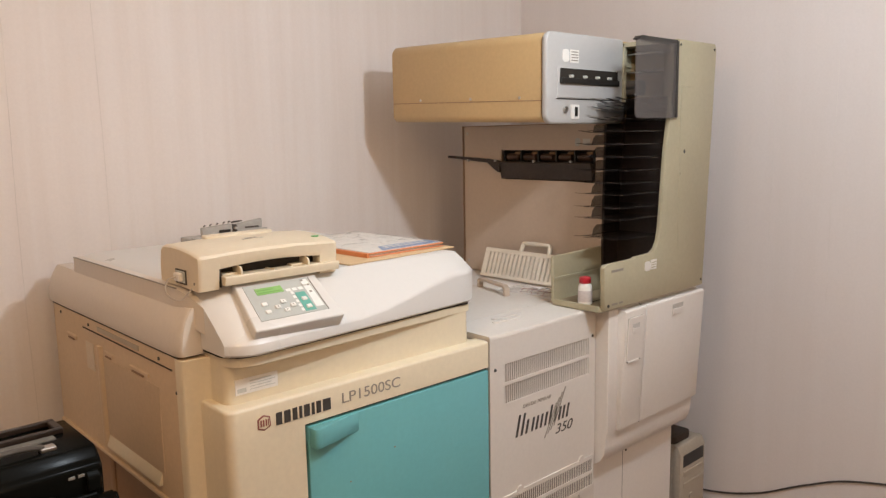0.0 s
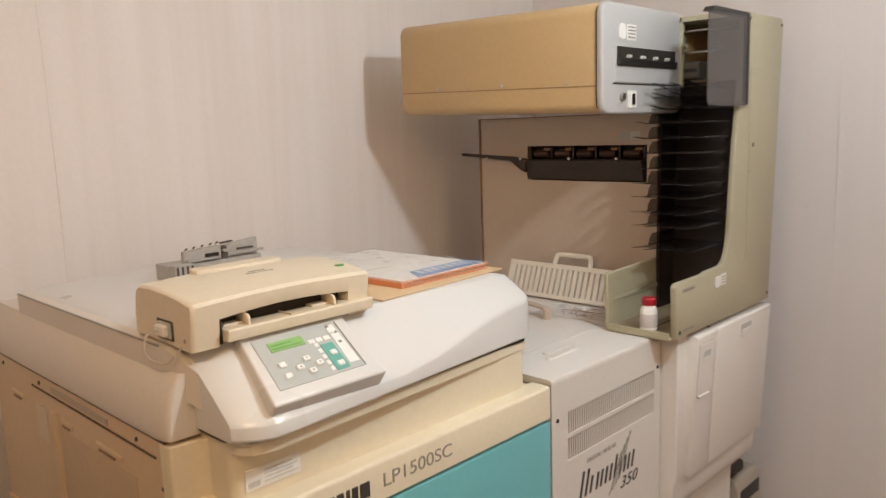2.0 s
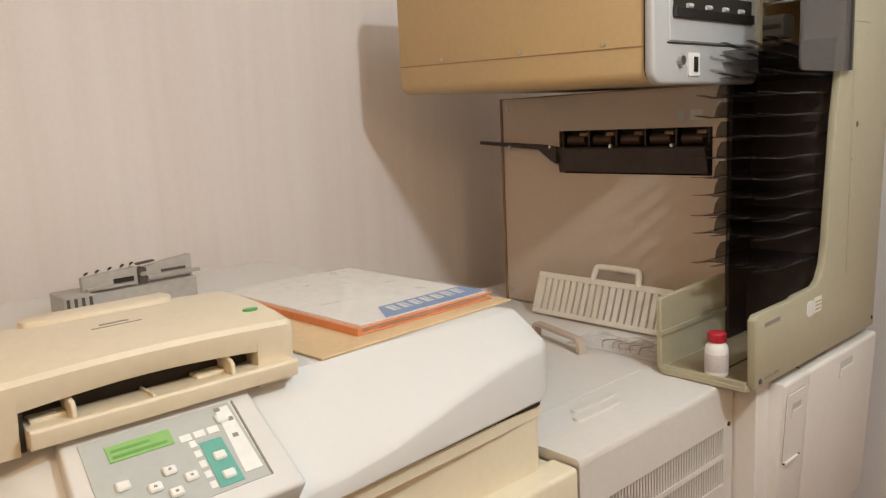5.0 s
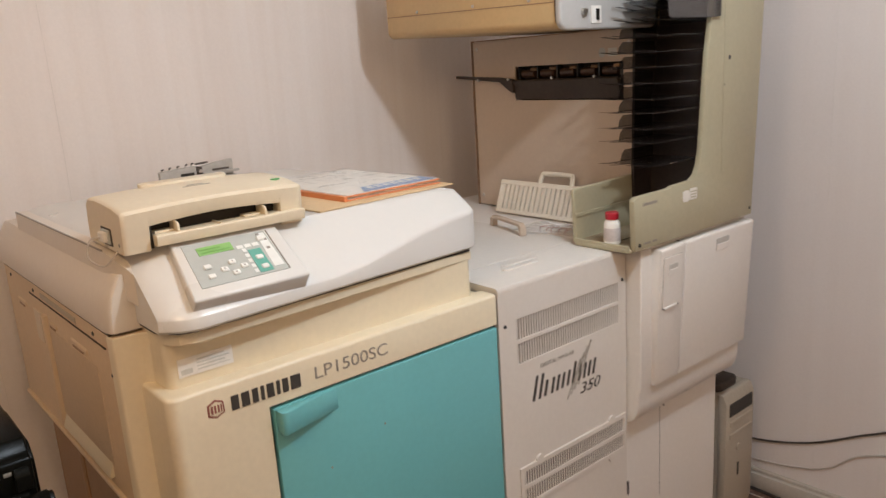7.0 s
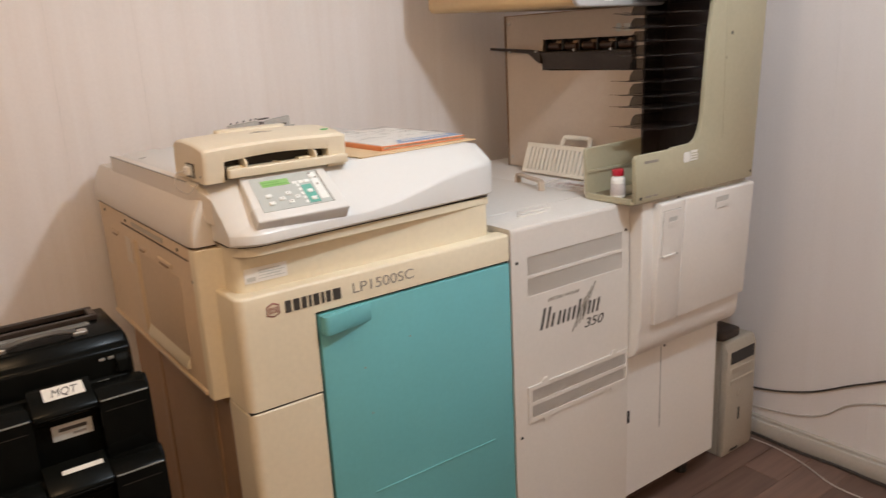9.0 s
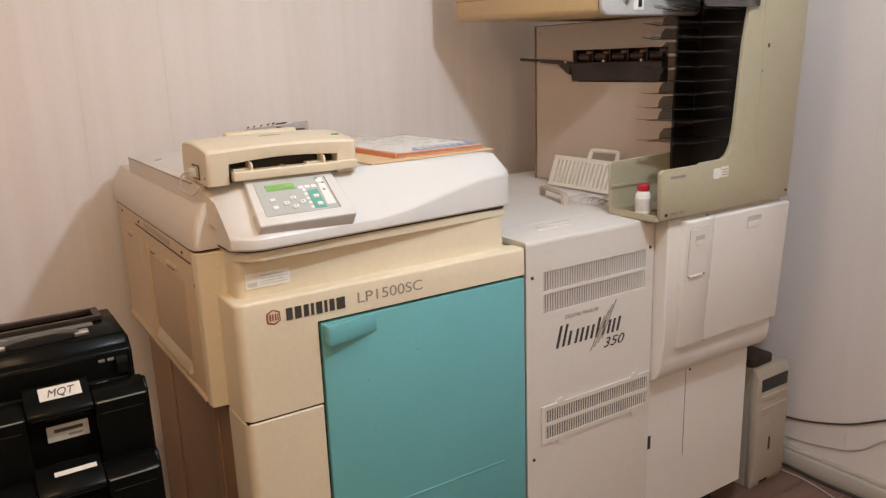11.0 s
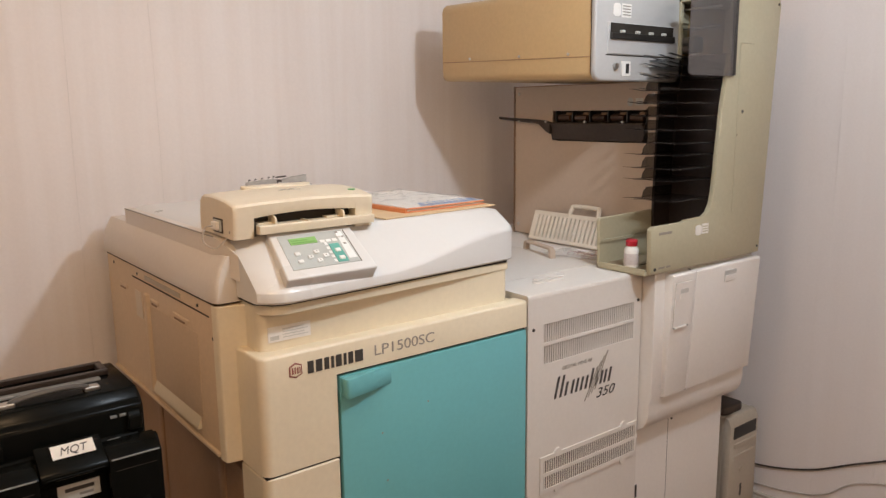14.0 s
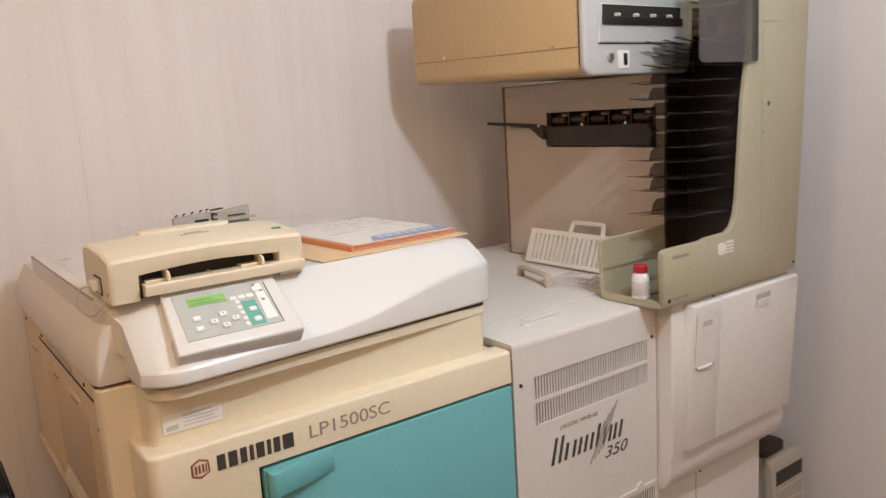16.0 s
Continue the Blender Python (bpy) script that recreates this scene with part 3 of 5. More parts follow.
def control_panel(t):
    """Keypad plate lying on the sloping lid front; drawn flat, then tilted into place."""
    tilt = math.atan2(0.043, 0.059)
    m = Matrix.Translation((0.698, 1.241, 1.1475)) @ Matrix.Rotation(tilt, 4, "X") @ Matrix.Diagonal((0.9, 1.05, 1, 1)) @ Matrix.Translation((0, 0, 0.006))

    def lay(bm):
        bm.transform(m)
        return bm

    W, H = 0.205, 0.113
    shell = part("control_panel", lay(P([(-0.006, -0.008), (W + 0.008, -0.008), (W + 0.001, H + 0.004), (W - 0.006, H + 0.009), (W * 0.72, H + 0.0115), (W * 0.45, H + 0.011), (W * 0.2, H + 0.006), (0.006, H + 0.0)], "z", -0.03, 0.004, 0.0045, 3)), LIDW, t, "white raised keypad console")
    part("keypad_plate", lay(P([(0.017, 0.012), (0.181, 0.012), (0.178, 0.098), (0.021, 0.098)], "z", 0.0035, 0.0052)), GREYP, shell, "grey keypad foil")
    part("display", lay(B(0.042, 0.106, 0.072, 0.088, 0.005, 0.0062)), LCD, shell, "green lit display")
    for i in range(2):
        part("display_line", lay(B(0.046, 0.100 - 0.016 * i, 0.075 + 0.006 * i, 0.0775 + 0.006 * i, 0.0061, 0.0066)), LCDT, shell)
    part("key_field", lay(P([(0.127, 0.016), (0.153, 0.016), (0.152, 0.064), (0.128, 0.064)], "z", 0.005, 0.006)), GREENP, shell, "green key field")
    part("key_column", lay(P([(0.157, 0.022), (0.177, 0.022), (0.175, 0.094), (0.160, 0.094)], "z", 0.005, 0.0058)), KEY, shell)
    spots = [(0.044, 0.048), (0.043, 0.029), (0.070, 0.037), (0.089, 0.048), (0.0865, 0.0265), (0.106, 0.036), (0.141, 0.026), (0.141, 0.046), (0.162, 0.082)]
    for x, y in spots:
        part("key", lay(B(x - 0.0068, x + 0.0068, y - 0.0045, y + 0.0045, 0.005, 0.0085, bevel=0.0015, seg=1)), KEY, shell)
    for x, y, w in ((0.0875, 0.048, 0.003), (0.085, 0.0265, 0.003), (0.0685, 0.037, 0.003), (0.1045, 0.036, 0.003)):
        part("key_mark", lay(B(x, x + w, y - 0.001, y + 0.001, 0.0084, 0.0089)), INKG, shell)
    for i in range(5):
        part("key_mark", lay(B(0.1185, 0.1255, 0.018 + i * 0.011, 0.025 + i * 0.011, 0.005, 0.0058)), KEY, shell)
    for i in range(3):
        part("key_mark", lay(B(0.112 + i * 0.015, 0.124 + i * 0.015, 0.070, 0.077, 0.005, 0.0058)), KEY, shell)
    for x, y in ((0.159, 0.096), (0.168, 0.083), (0.164, 0.065)):
        part("key_mark", lay(B(x, x + 0.006, y - 0.006, y - 0.002, 0.0057, 0.0063)), INKG, shell)
    part("plate_edge", lay(B(0.1815, 0.1835, 0.012, 0.098, 0.0035, 0.0052)), INKG, shell)


# ---- processor unit with the slotted front ----
def vents(t, x0, x1, rows, n, y, material):
    """Rows of narrow upright slots: slats to stand before a sheet coloured dark as shade."""
    pitch = (x1 - x0) / n
    for z0, z1 in rows:
        slat = piece_mesh("slat", B(0, pitch * 0.44, 0.0006, 0.006, 0, z1 - z0), material)
        repeat("slat", slat, t, [(x0 + pitch * (i + 0.28), y, z0) for i in range(n)])


def front_with_holes(x0, x1, z0, z1, holes, y0, y1):
    """A sheet with rectangular holes that share their left and right edges."""
    bm = bmesh.new()
    hx0, hx1 = holes[0][0], holes[0][1]
    box(bm, x0, hx0, y0, y1, z0, z1)
    box(bm, hx1, x1, y0, y1, z0, z1)
    z = z0
    for _, _, a, b in sorted(holes, key=lambda h: h[2]):
        box(bm, hx0, hx1, y0, y1, z, a)
        z = b
    box(bm, hx0, hx1, y0, y1, z, z1)
    bmesh.ops.remove_doubles(bm, verts=bm.verts[:], dist=0.00001)
    return bm


def processor():
    t = thing("film_processor", (1.54, 1.7, 0), "warm white processor cabinet with slotted vents and dark printed name", "processor cabinet")
    part("body", B(1.330, 1.748, 1.275, 2.14, 0.05, 1.0), GREYW, t)
    # dark sheet behind the slots, its colour standing for the shade inside
    part("vent_shade", B(1.34, 1.745, 1.262, 1.276, 0.45, 0.97), HOLLOW, t)
    for x in (1.37, 1.71):
        for y in (1.34, 2.08):
            part("foot", rod(bmesh.new(), (x, y, 0), (x, y, 0.06), 0.022, 14), DARK, t)
    up = [(1.374, 1.722, 0.888, 0.936), (1.374, 1.722, 0.833, 0.880)]
    lo = [(1.378, 1.738, 0.545, 0.579), (1.378, 1.738, 0.501, 0.535)]
    f = part("front_panel", front_with_holes(1.3225, 1.7525, 0.05, 1.004, up, 1.2472, 1.262), GREYW, t)
    # the lower vent is a plate set on the front
    vents(f, 1.374, 1.722, [(0.888, 0.936), (0.833, 0.880)], 44, 1.2482, GREYW)
    lv = part("vent_plate", front_with_holes(1.366, 1.746, 0.489, 0.590, lo, 1.2435, 1.2475), GREYW, t)
    part("vent_shade", B(1.37, 1.742, 1.2462, 1.2474, 0.495, 0.585), HOLLOW, lv)
    vents(lv, 1.378, 1.738, [(0.545, 0.579), (0.501, 0.535)], 45, 1.2438, GREYW)
    for x, z, up_ in ((1.43, 0.590, 1), (1.69, 0.590, 1), (1.43, 0.489, 0), (1.69, 0.489, 0)):
        b = bmesh.new()
        rod(b, (x, 1.2427, z), (x, 1.2471, z), 0.012, 16)
        part("tab", b, GREYW, lv)
    part("top_cover", P([(1.2472, 1.0042), (1.2474, 1.010), (1.2495, 1.0135), (1.253, 1.015), (2.14, 1.021), (2.14, 1.0), (1.262, 1.0)], "x", 1.3225, 1.7525), GREYW, t, "warm grey top cover")
    for i in range(2):
        b = bmesh.new()
        prism(b, rounded(-0.055, 0.055, -0.008, 0.008, 0.007), "z", 1.013, 1.0195, 0.001, 1)
        b.transform(Matrix.Translation((1.482 + 0.025 * i, 1.335 + 0.026 * i, 0)))
        part("ridge", b, GREYW, t)
    part("fold", B(1.33, 1.75, 1.395, 1.397, 1.0145, 1.0172), GREYW, t)
    for x, z in ((1.341, 0.928), (1.7385, 0.939), (1.343, 0.455), (1.742, 0.492)):
        screw(t, (x, 1.2472, z), "y", 0.0045)
    # cover handle
    h = part("handle", bracket((1.70, 1.53), (1.752, 1.70), 1.0165, 0.032), PLATE, t, "grey plastic lift handle")
    # printed name as plain strokes, with the legible small words
    Y = 1.2466
    R = Matrix.Rotation(math.pi / 2, 4, "X")
    writing("small_words", "DIGITAL MINILAB", 0.0135, Matrix.Translation((1.442, Y, 0.805)) @ R, INKG, t, 0.25, width=0.112)
    writing("number", "350", 0.037, Matrix.Translation((1.572, Y, 0.698)) @ R, INK, t, 0.3, width=0.075)
    x = 1.414
    for w, h1 in ((0.027, 0.056), (0.014, 0.036), (0.025, 0.036), (0.026, 0.036), (0.013, 0.050), (0.010, 0.038), (0.024, 0.036), (0.016, 0.038)):
        s, z, k = 0.26, 0.734, 0.0078
        for dx in ((0, w - k) if w > 0.02 else (0,)):
            part("wordmark_stroke", P([(x + dx, z), (x + dx + k, z), (x + dx + k + s * h1, z + h1), (x + dx + s * h1, z + h1)], "y", Y - 0.0003, Y + 0.001), INK, t)
        x += w * 1.1 + 0.0075
    for i in range(4):
        q = 1.528 + i * 0.013
        part("slash", P([(q, 0.70 + 0.008 * i), (q + 0.003, 0.70 + 0.008 * i), (q + 0.053, 0.785 + 0.012 * i), (q + 0.049, 0.785 + 0.012 * i)], "y", Y - 0.0004, Y + 0.001), INKG, t)


def bracket(a, b, z, h):
    """A low open loop grip between two points of a flat top."""
    bm = bmesh.new()
    L = math.hypot(b[0] - a[0], b[1] - a[1])
    prism(bm, [(0, 0), (0.012, 0), (0.014, h - 0.012), (0.022, h - 0.008), (L - 0.022, h - 0.008), (L - 0.014, h - 0.012), (L - 0.012, 0), (L, 0), (L - 0.002, h * 0.75), (L - 0.014, h), (0.014, h), (0.002, h * 0.75)], "y", -0.009, 0.009, 0.0015, 1)
    bm.transform(Matrix.Translation((a[0], a[1], z)) @ Matrix.Rotation(math.atan2(b[1] - a[1], b[0] - a[0]), 4, "Z"))
    return bm


# ---- dryer cabinet: lower cabinet, bulged upper shell with doors, housing above ----
def dryer():
    t = thing("dryer_cabinet", (1.99, 1.7, 0), "white dryer cabinet with bulging double door and tan overhead box", "dryer cabinet")
    part("lower_body", B(1.757, 2.212, 1.268, 2.12, 0.085, 0.60, bevel=0.002, seg=1), CABW, t)
    for x in (1.80, 2.14):
        for y in (1.34, 2.06):
            part("foot", rod(bmesh.new(), (x, y, 0), (x, y, 0.09), 0.022, 14), DARK, t)
    part("service_panel", B(1.768, 1.925, 1.2655, 1.2695, 0.27, 0.545, bevel=0.001, seg=1), CABW, t)
    part("panel_groove", B(1.9255, 1.9275, 1.2665, 1.2695, 0.27, 0.55), GAP, t)
    part("latch", B(1.770, 1.784, 1.263, 1.268, 0.335, 0.375, bevel=0.001, seg=1), DARK, t)
    for x, z in ((1.945, 0.535), (2.196, 0.545)):
        screw(t, (x, 1.268, z), "y", 0.004)
    prof = [(1.32, 0.552), (1.262, 0.552), (1.245, 0.556), (1.229, 0.568), (1.218, 0.588), (1.213, 0.615), (1.2125, 0.645), (1.206, 0.66), (1.206, 1.010), (1.212, 1.016), (2.12, 1.016), (2.12, 0.552)]
    part("upper_shell", P(prof, "x", 1.757, 2.232, 0.002, 1), CABW, t)

    def leaf(x0, x1):
        return P([(1.2115, 0.655), (1.196, 0.657), (1.178, 1.003), (1.182, 1.008), (1.2115, 1.008)], "x", x0, x1, 0.0025, 2)

    d1 = part("door", leaf(1.800, 1.9035), CABW, t, "narrow white door leaf")
    d2 = part("door", leaf(1.906, 2.232), CABW, t, "wide white door leaf")

    part("leaf_gap", B(1.9030, 1.9065, 1.199, 1.2075, 0.655, 1.009), GAP, t)

    def on_leaf(x0, x1, z0, z1, out, deep=0.004):
        def y(z):
            return 1.196 - (z - 0.657) * 0.052

        return P([(y(z0) - out, z0), (y(z1) - out, z1), (y(z1) + deep, z1), (y(z0) + deep, z0)], "x", x0, x1, 0.0008, 1)

    hatch = part("hatch", on_leaf(1.812, 1.885, 0.858, 0.985, 0.0025), CABW, d1)
    part("hatch_edge", on_leaf(1.8108, 1.8862, 0.8568, 0.9862, 0.0007), INKG, hatch)
    part("hatch_lip", on_leaf(1.818, 1.870, 0.853, 0.859, 0.006), CABW, hatch)
    part("hatch_gap", on_leaf(1.815, 1.880, 0.8545, 0.8575, 0.0032), GAP, hatch)
    g = part("grip", on_leaf(1.832, 1.868, 0.938, 0.966, 0.0032), GRIP, hatch)
    part("grip_lip", on_leaf(1.833, 1.867, 0.938, 0.953, 0.0045), CABW, g)
    g = part("grip", on_leaf(2.045, 2.105, 0.955, 0.988, 0.0012), GRIP, d2)
    part("grip_lip", on_leaf(2.047, 2.103, 0.955, 0.973, 0.003), CABW, g)
    # housing with the output plate
    part("housing", B(1.995, 2.262, 1.372, 1.972, 1.018, 1.531), PLATE, t)
    sk = bmesh.new()
    for q in ((1.374, 1.972, 1.018, 1.03), (1.374, 1.972, 1.515, 1.527), (1.374, 1.384, 1.03, 1.515), (1.962, 1.972, 1.03, 1.515)):
        box(sk, 1.9667, 1.995, *q)
    part("plate_skirt", sk, PLATE, t)
    pl = front_plate()
    p = part("output_plate", pl, PLATE, t, "beige sheet plate with a print slot")
    for y, z in ((1.955, 1.505), (1.955, 1.05), (1.388, 1.492)):
        screw(p, (1.962, y, z), "x", 0.006, STEEL)
    part("corner_strip", B(1.9585, 1.9685, 1.9725, 1.9775, 1.018, 1.531), surface("brown edge", (0.24, 0.15, 0.09), 0.6), p)
    # brown strip painting the soft shade below the overhead box
    part("top_shade", B(1.9595, 1.966, 1.374, 1.9725, 1.5280, 1.5305), BROWN, p)
    ROLL = surface("brown roller rubber", (0.065, 0.034, 0.022), 0.4)
    # black sheet standing for the shade deep in the slot
    part("slot_shade", B(1.992, 1.9945, 1.40, 1.80, 1.33, 1.45), GAP, p)
    for i in range(6):
        part("divider", B(1.970, 1.992, 1.413 + i * 0.074, 1.4175 + i * 0.074, 1.41, 1.447), DARK, p)
    for i in range(5):
        y = 1.452 + i * 0.074
        part("roller", rod(bmesh.new(), (1.978, y - 0.024, 1.424), (1.978, y + 0.024, 1.424), 0.012, 14), ROLL, p, "brown rubber roller")
        part("roller_hub", rod(bmesh.new(), (1.974, y - 0.030, 1.437), (1.974, y - 0.010, 1.437), 0.0045, 10), BROWN, p)
    # black guide flap leaning out of the slot, with its arm
    fl = bmesh.new()
    prism(fl, [(1.974, 1.351), (1.957, 1.353), (1.949, 1.390), (1.941, 1.405), (1.945, 1.410), (1.955, 1.402), (1.974, 1.404)], "y", 1.41, 1.79, 0.001, 1)
    flap = part("guide_flap", fl, FLAPM, p, "black plastic print guide")
    arm = bmesh.new()
    prism(arm, [(1.785, 1.372), (1.785, 1.411), (1.83, 1.417), (2.035, 1.428), (2.035, 1.420), (1.84, 1.405), (1.80, 1.378)], "x", 1.940, 1.953, 0.001, 1)
    part("guide_arm", arm, FLAPM, flap)
    for y in (1.48, 1.63, 1.80, 1.93):
        part("pin", rod(bmesh.new(), (1.936, y, 1.412), (1.943, y, 1.412), 0.004, 8), STEEL, flap)
    part("caution_mark", P(rounded(1.462, 1.482, 1.459, 1.484, 0.009), "x", 1.9615, 1.9635), GREYP, p, "faded round mark")
    part("caution_mark", B(1.9615, 1.9635, 1.425, 1.452, 1.461, 1.482), LABG, p, "faded white sticker")
    # overhead box, its cover rising a little towards the wall
    def rise(y):
        return 0.028 * (y - 1.349) - 0.003

    b = bmesh.new()
    r = 0.028
    prof = []
    for cx, cz, a0 in ((1.642 + r, 1.770 - r, 90), (1.642 + r * 0.7, 1.531 + r * 0.7, 180)):
        rr = r if a0 == 90 else r * 0.7
        for i in range(7):
            a = radians(a0 + 15 * i)
            prof.append((cx + rr * math.cos(a), cz + rr * math.sin(a)))
    prof += [(2.262, 1.531), (2.262, 1.770)]
    prism(b, prof, "y", 1.349, 1.978, 0.004, 2)
    for v in b.verts:
        v.co.z += rise(v.co.y)
    cover = part("overhead_cover", b, TAN, t, "tan aged plastic overhead cover")
    part("cover_seam", P([(1.352, 1.5885 + rise(1.352)), (1.975, 1.5885 + rise(1.975)), (1.975, 1.5905 + rise(1.975)), (1.352, 1.5905 + rise(1.352))], "x", 1.6412, 1.6435), BROWN, cover)
    for y in (1.43, 1.62, 1.84):
        screw(cover, (1.642, y, 1.598 + rise(y)), "x", 0.0045, STEEL)
    cap = bmesh.new()
    prism(cap, rounded(1.637, 2.002, 1.524, 1.768, 0.026), "y", 1.331, 1.3485, 0.006, 3)
    c = part("end_cap", cap, CAPG, t, "light grey end cap with a dark slot")
    part("cap_seam", P(rounded(1.6405, 2.0, 1.528, 1.765, 0.026), "y", 1.3475, 1.3505), GAP, c)
    part("cap_panel", P([(1.682, 1.594), (1.975, 1.594), (1.975, 1.675), (1.682, 1.675)], "y", 1.3285, 1.333, 0.0015, 1), CAPG, c)
    part("cap_groove", B(1.678, 1.975, 1.3298, 1.332, 1.590, 1.5928), GAP, c)
    s = part("slot", B(1.692, 1.958, 1.3265, 1.330, 1.634, 1.673), GAP, c, "dark slot with pale rollers")
    part("slot_bar", B(1.690, 1.962, 1.322, 1.329, 1.632, 1.648, bevel=0.001, seg=1), DARK, s)
    for x in (1.728, 1.79, 1.848, 1.905):
        part("slot_roller", rod(bmesh.new(), (x, 1.3235, 1.652), (x + 0.014, 1.3235, 1.652), 0.004, 10), LABG, s)
    part("switch_plate", P(rounded(1.742, 1.778, 1.538, 1.577, 0.003), "y", 1.3285, 1.332), PAPER, c)
    part("rocker", B(1.758, 1.769, 1.3265, 1.330, 1.545, 1.57), DARK, c, "black rocker switch")
    part("knob", rod(bmesh.new(), (1.714, 1.322, 1.563), (1.714, 1.332, 1.563), 0.008, 14), STEEL, c)
    part("sticker", P(rounded(1.704, 1.733, 1.690, 1.724, 0.01), "y", 1.3295, 1.332), PAPER, c)
    st = part("sticker", B(1.738, 1.776, 1.3295, 1.332, 1.689, 1.724), PAPER, c)
    for i in range(4):
        part("print_bar", B(1.741, 1.772, 1.3289, 1.33, 1.694 + i * 0.0075, 1.697 + i * 0.0075), INKG, st)


def front_plate():
    """The output plate, with a rectangular opening for the print slot."""
    bm = bmesh.new()
    for y0, y1, z0, z1 in ((1.374, 1.404, 1.02, 1.527), (1.793, 1.972, 1.02, 1.527), (1.404, 1.793, 1.02, 1.349), (1.404, 1.793, 1.447, 1.527)):
        box(bm, 1.9625, 1.9665, y0, y1, z0, z1)
    bmesh.ops.remove_doubles(bm, verts=bm.verts[:], dist=0.00001)
    return bm


# ---- print sorter ----
def sorter():
    t = thing("print_sorter", (2.0, 1.28, 1.016), "olive beige print sorter tower with black collecting trays", "print sorter")
    shape = [(1.706, 1.022), (2.230, 1.022), (2.273, 1.744), (2.262, 1.760), (2.045, 1.760), (2.034, 1.749), (2.021, 1.58), (1.998, 1.447), (1.978, 1.226), (1.970, 1.190), (1.956, 1.166), (1.935, 1.155), (1.855, 1.153), (1.845, 1.149), (1.712, 1.148), (1.702, 1.140)]
    fp = part("side_plate", P(shape, "y", 1.185, 1.2, 0.003, 2), SORT, t, "olive beige cut-out side plate")
    # back plate is lower at its free end
    shape2 = [(1.706, 1.022), (2.230, 1.022), (2.273, 1.760), (2.06, 1.760), (2.03, 1.50), (1.995, 1.23), (1.985, 1.175), (1.945, 1.160), (1.705, 1.155), (1.700, 1.148)]
    part("back_plate", P(shape2, "y", 1.358, 1.3685, 0.002, 1), SORT, t)
    part("rib", B(1.702, 1.99, 1.3545, 1.3585, 1.086, 1.094), SORT, t)
    part("column_side", P([(2.208, 1.022), (2.229, 1.022), (2.272, 1.758), (2.250, 1.758)], "y", 1.2, 1.358), SORT, t)
    part("column_top", B(2.05, 2.250, 1.2, 1.358, 1.744, 1.758), SORT, t)
    part("inner_wall", P([(2.005, 1.16), (2.03, 1.45), (2.045, 1.60), (2.08, 1.60), (2.08, 1.03), (2.005, 1.03)], "y", 1.2005, 1.3575), TRAYK, t, "black inner wall")
    part("inner_side", P([(1.935, 1.0295), (2.004, 1.0295), (2.029, 1.45), (2.044, 1.60), (1.950, 1.60), (1.94, 1.57), (1.930, 1.17)], "y", 1.350, 1.3575), TRAYK, t)
    part("tray_floor", B(1.712, 2.0, 1.2005, 1.3535, 1.0276, 1.0290), SOLE, t, "brown mottled tray floor")
    part("floor_slit", B(1.716, 1.90, 1.262, 1.266, 1.0288, 1.0296), GAP, t)
    part("head_panel", P([(1.968, 1.605), (2.048, 1.605), (2.060, 1.744), (2.004, 1.744)], "y", 1.346, 1.3575), SORT, t)
    part("head_rib", B(1.99, 2.05, 1.338, 1.346, 1.690, 1.697, bevel=0.001, seg=1), SORT, t)
    part("gear_case", P(rounded(2.000, 2.045, 1.606, 1.650, 0.010), "y", 1.285, 1.345, 0.002, 1), HOLLOW, t)
    part("base_tray", P(rounded(1.698, 2.226, 1.196, 1.362, 0.012), "z", 1.0165, 1.0275, 0.002, 1), SORT, t)
    part("front_lip", B(1.699, 1.706, 1.20, 1.358, 1.0215, 1.034, bevel=0.001, seg=1), SORT, t)
    # collecting trays
    zs = [1.203, 1.257, 1.289, 1.325, 1.358, 1.394, 1.430, 1.465, 1.500, 1.536, 1.566, 1.588]
    random.seed(11)
    for i, z in enumerate(zs):
        dx = (0.033 if i < 5 else 0.033 + 0.004 * (i - 4)) + random.uniform(-0.005, 0.005)
        tilt = radians(0.6 + random.uniform(-0.5, 0.5) if i < 9 else 1.6 * (i - 8))
        m = Matrix.Translation((1.712 + dx, 0, z)) @ Matrix.Rotation(tilt, 4, "Y")
        g = bmesh.new()
        prism(g, [(0.085, 0.0), (0.085, 0.0016), (0.26, 0.003), (0.26, 0.0)], "y", 1.206, 1.346)
        g.transform(m)
        tray = part("tray", g, TRAYF, t, "smoky black fingered collecting tray")
        # thin upturned sides, higher towards the tower
        back = random.uniform(0.0, 0.016)
        for y, h in ((1.3435, 0.029), (1.206, 0.004)):
            w = bmesh.new()
            prism(w, [(0.106 + back, 0.0), (0.112 + back, h * 0.6), (0.126 + back, h), (0.26, h), (0.26, 0.0)], "y", y, y + 0.0012)
            w.transform(m)
            part("tray_side", w, TRAYF, tray)
        for y0, w, x0 in ((1.208, 0.012, 0.014), (1.250, 0.010, 0.030), (1.292, 0.010, 0.022), (1.332, 0.013, 0.036)):
            f = bmesh.new()
            prism(f, [(x0, 0.005), (x0, 0.006), (0.09, 0.0017), (0.09, 0.0)], "y", y0, y0 + w)
            f.transform(m)
            part("finger", f, TRAYF, tray)
    # smoky cover at the head, with the frame behind
    sm = bmesh.new()
    prism(sm, rounded(1.822, 2.030, 1.536, 1.744, 0.014), "y", 1.176, 1.1795)
    part("smoky_cover", sm, SMOKE, t, "smoky grey translucent cover")
    part("cover_bar", B(2.026, 2.036, 1.174, 1.186, 1.538, 1.752, bevel=0.001, seg=1), DARK, t)
    part("cover_rail", P([(1.838, 1.744), (2.03, 1.744), (2.03, 1.754), (1.85, 1.754)], "y", 1.176, 1.2), DARK, t)
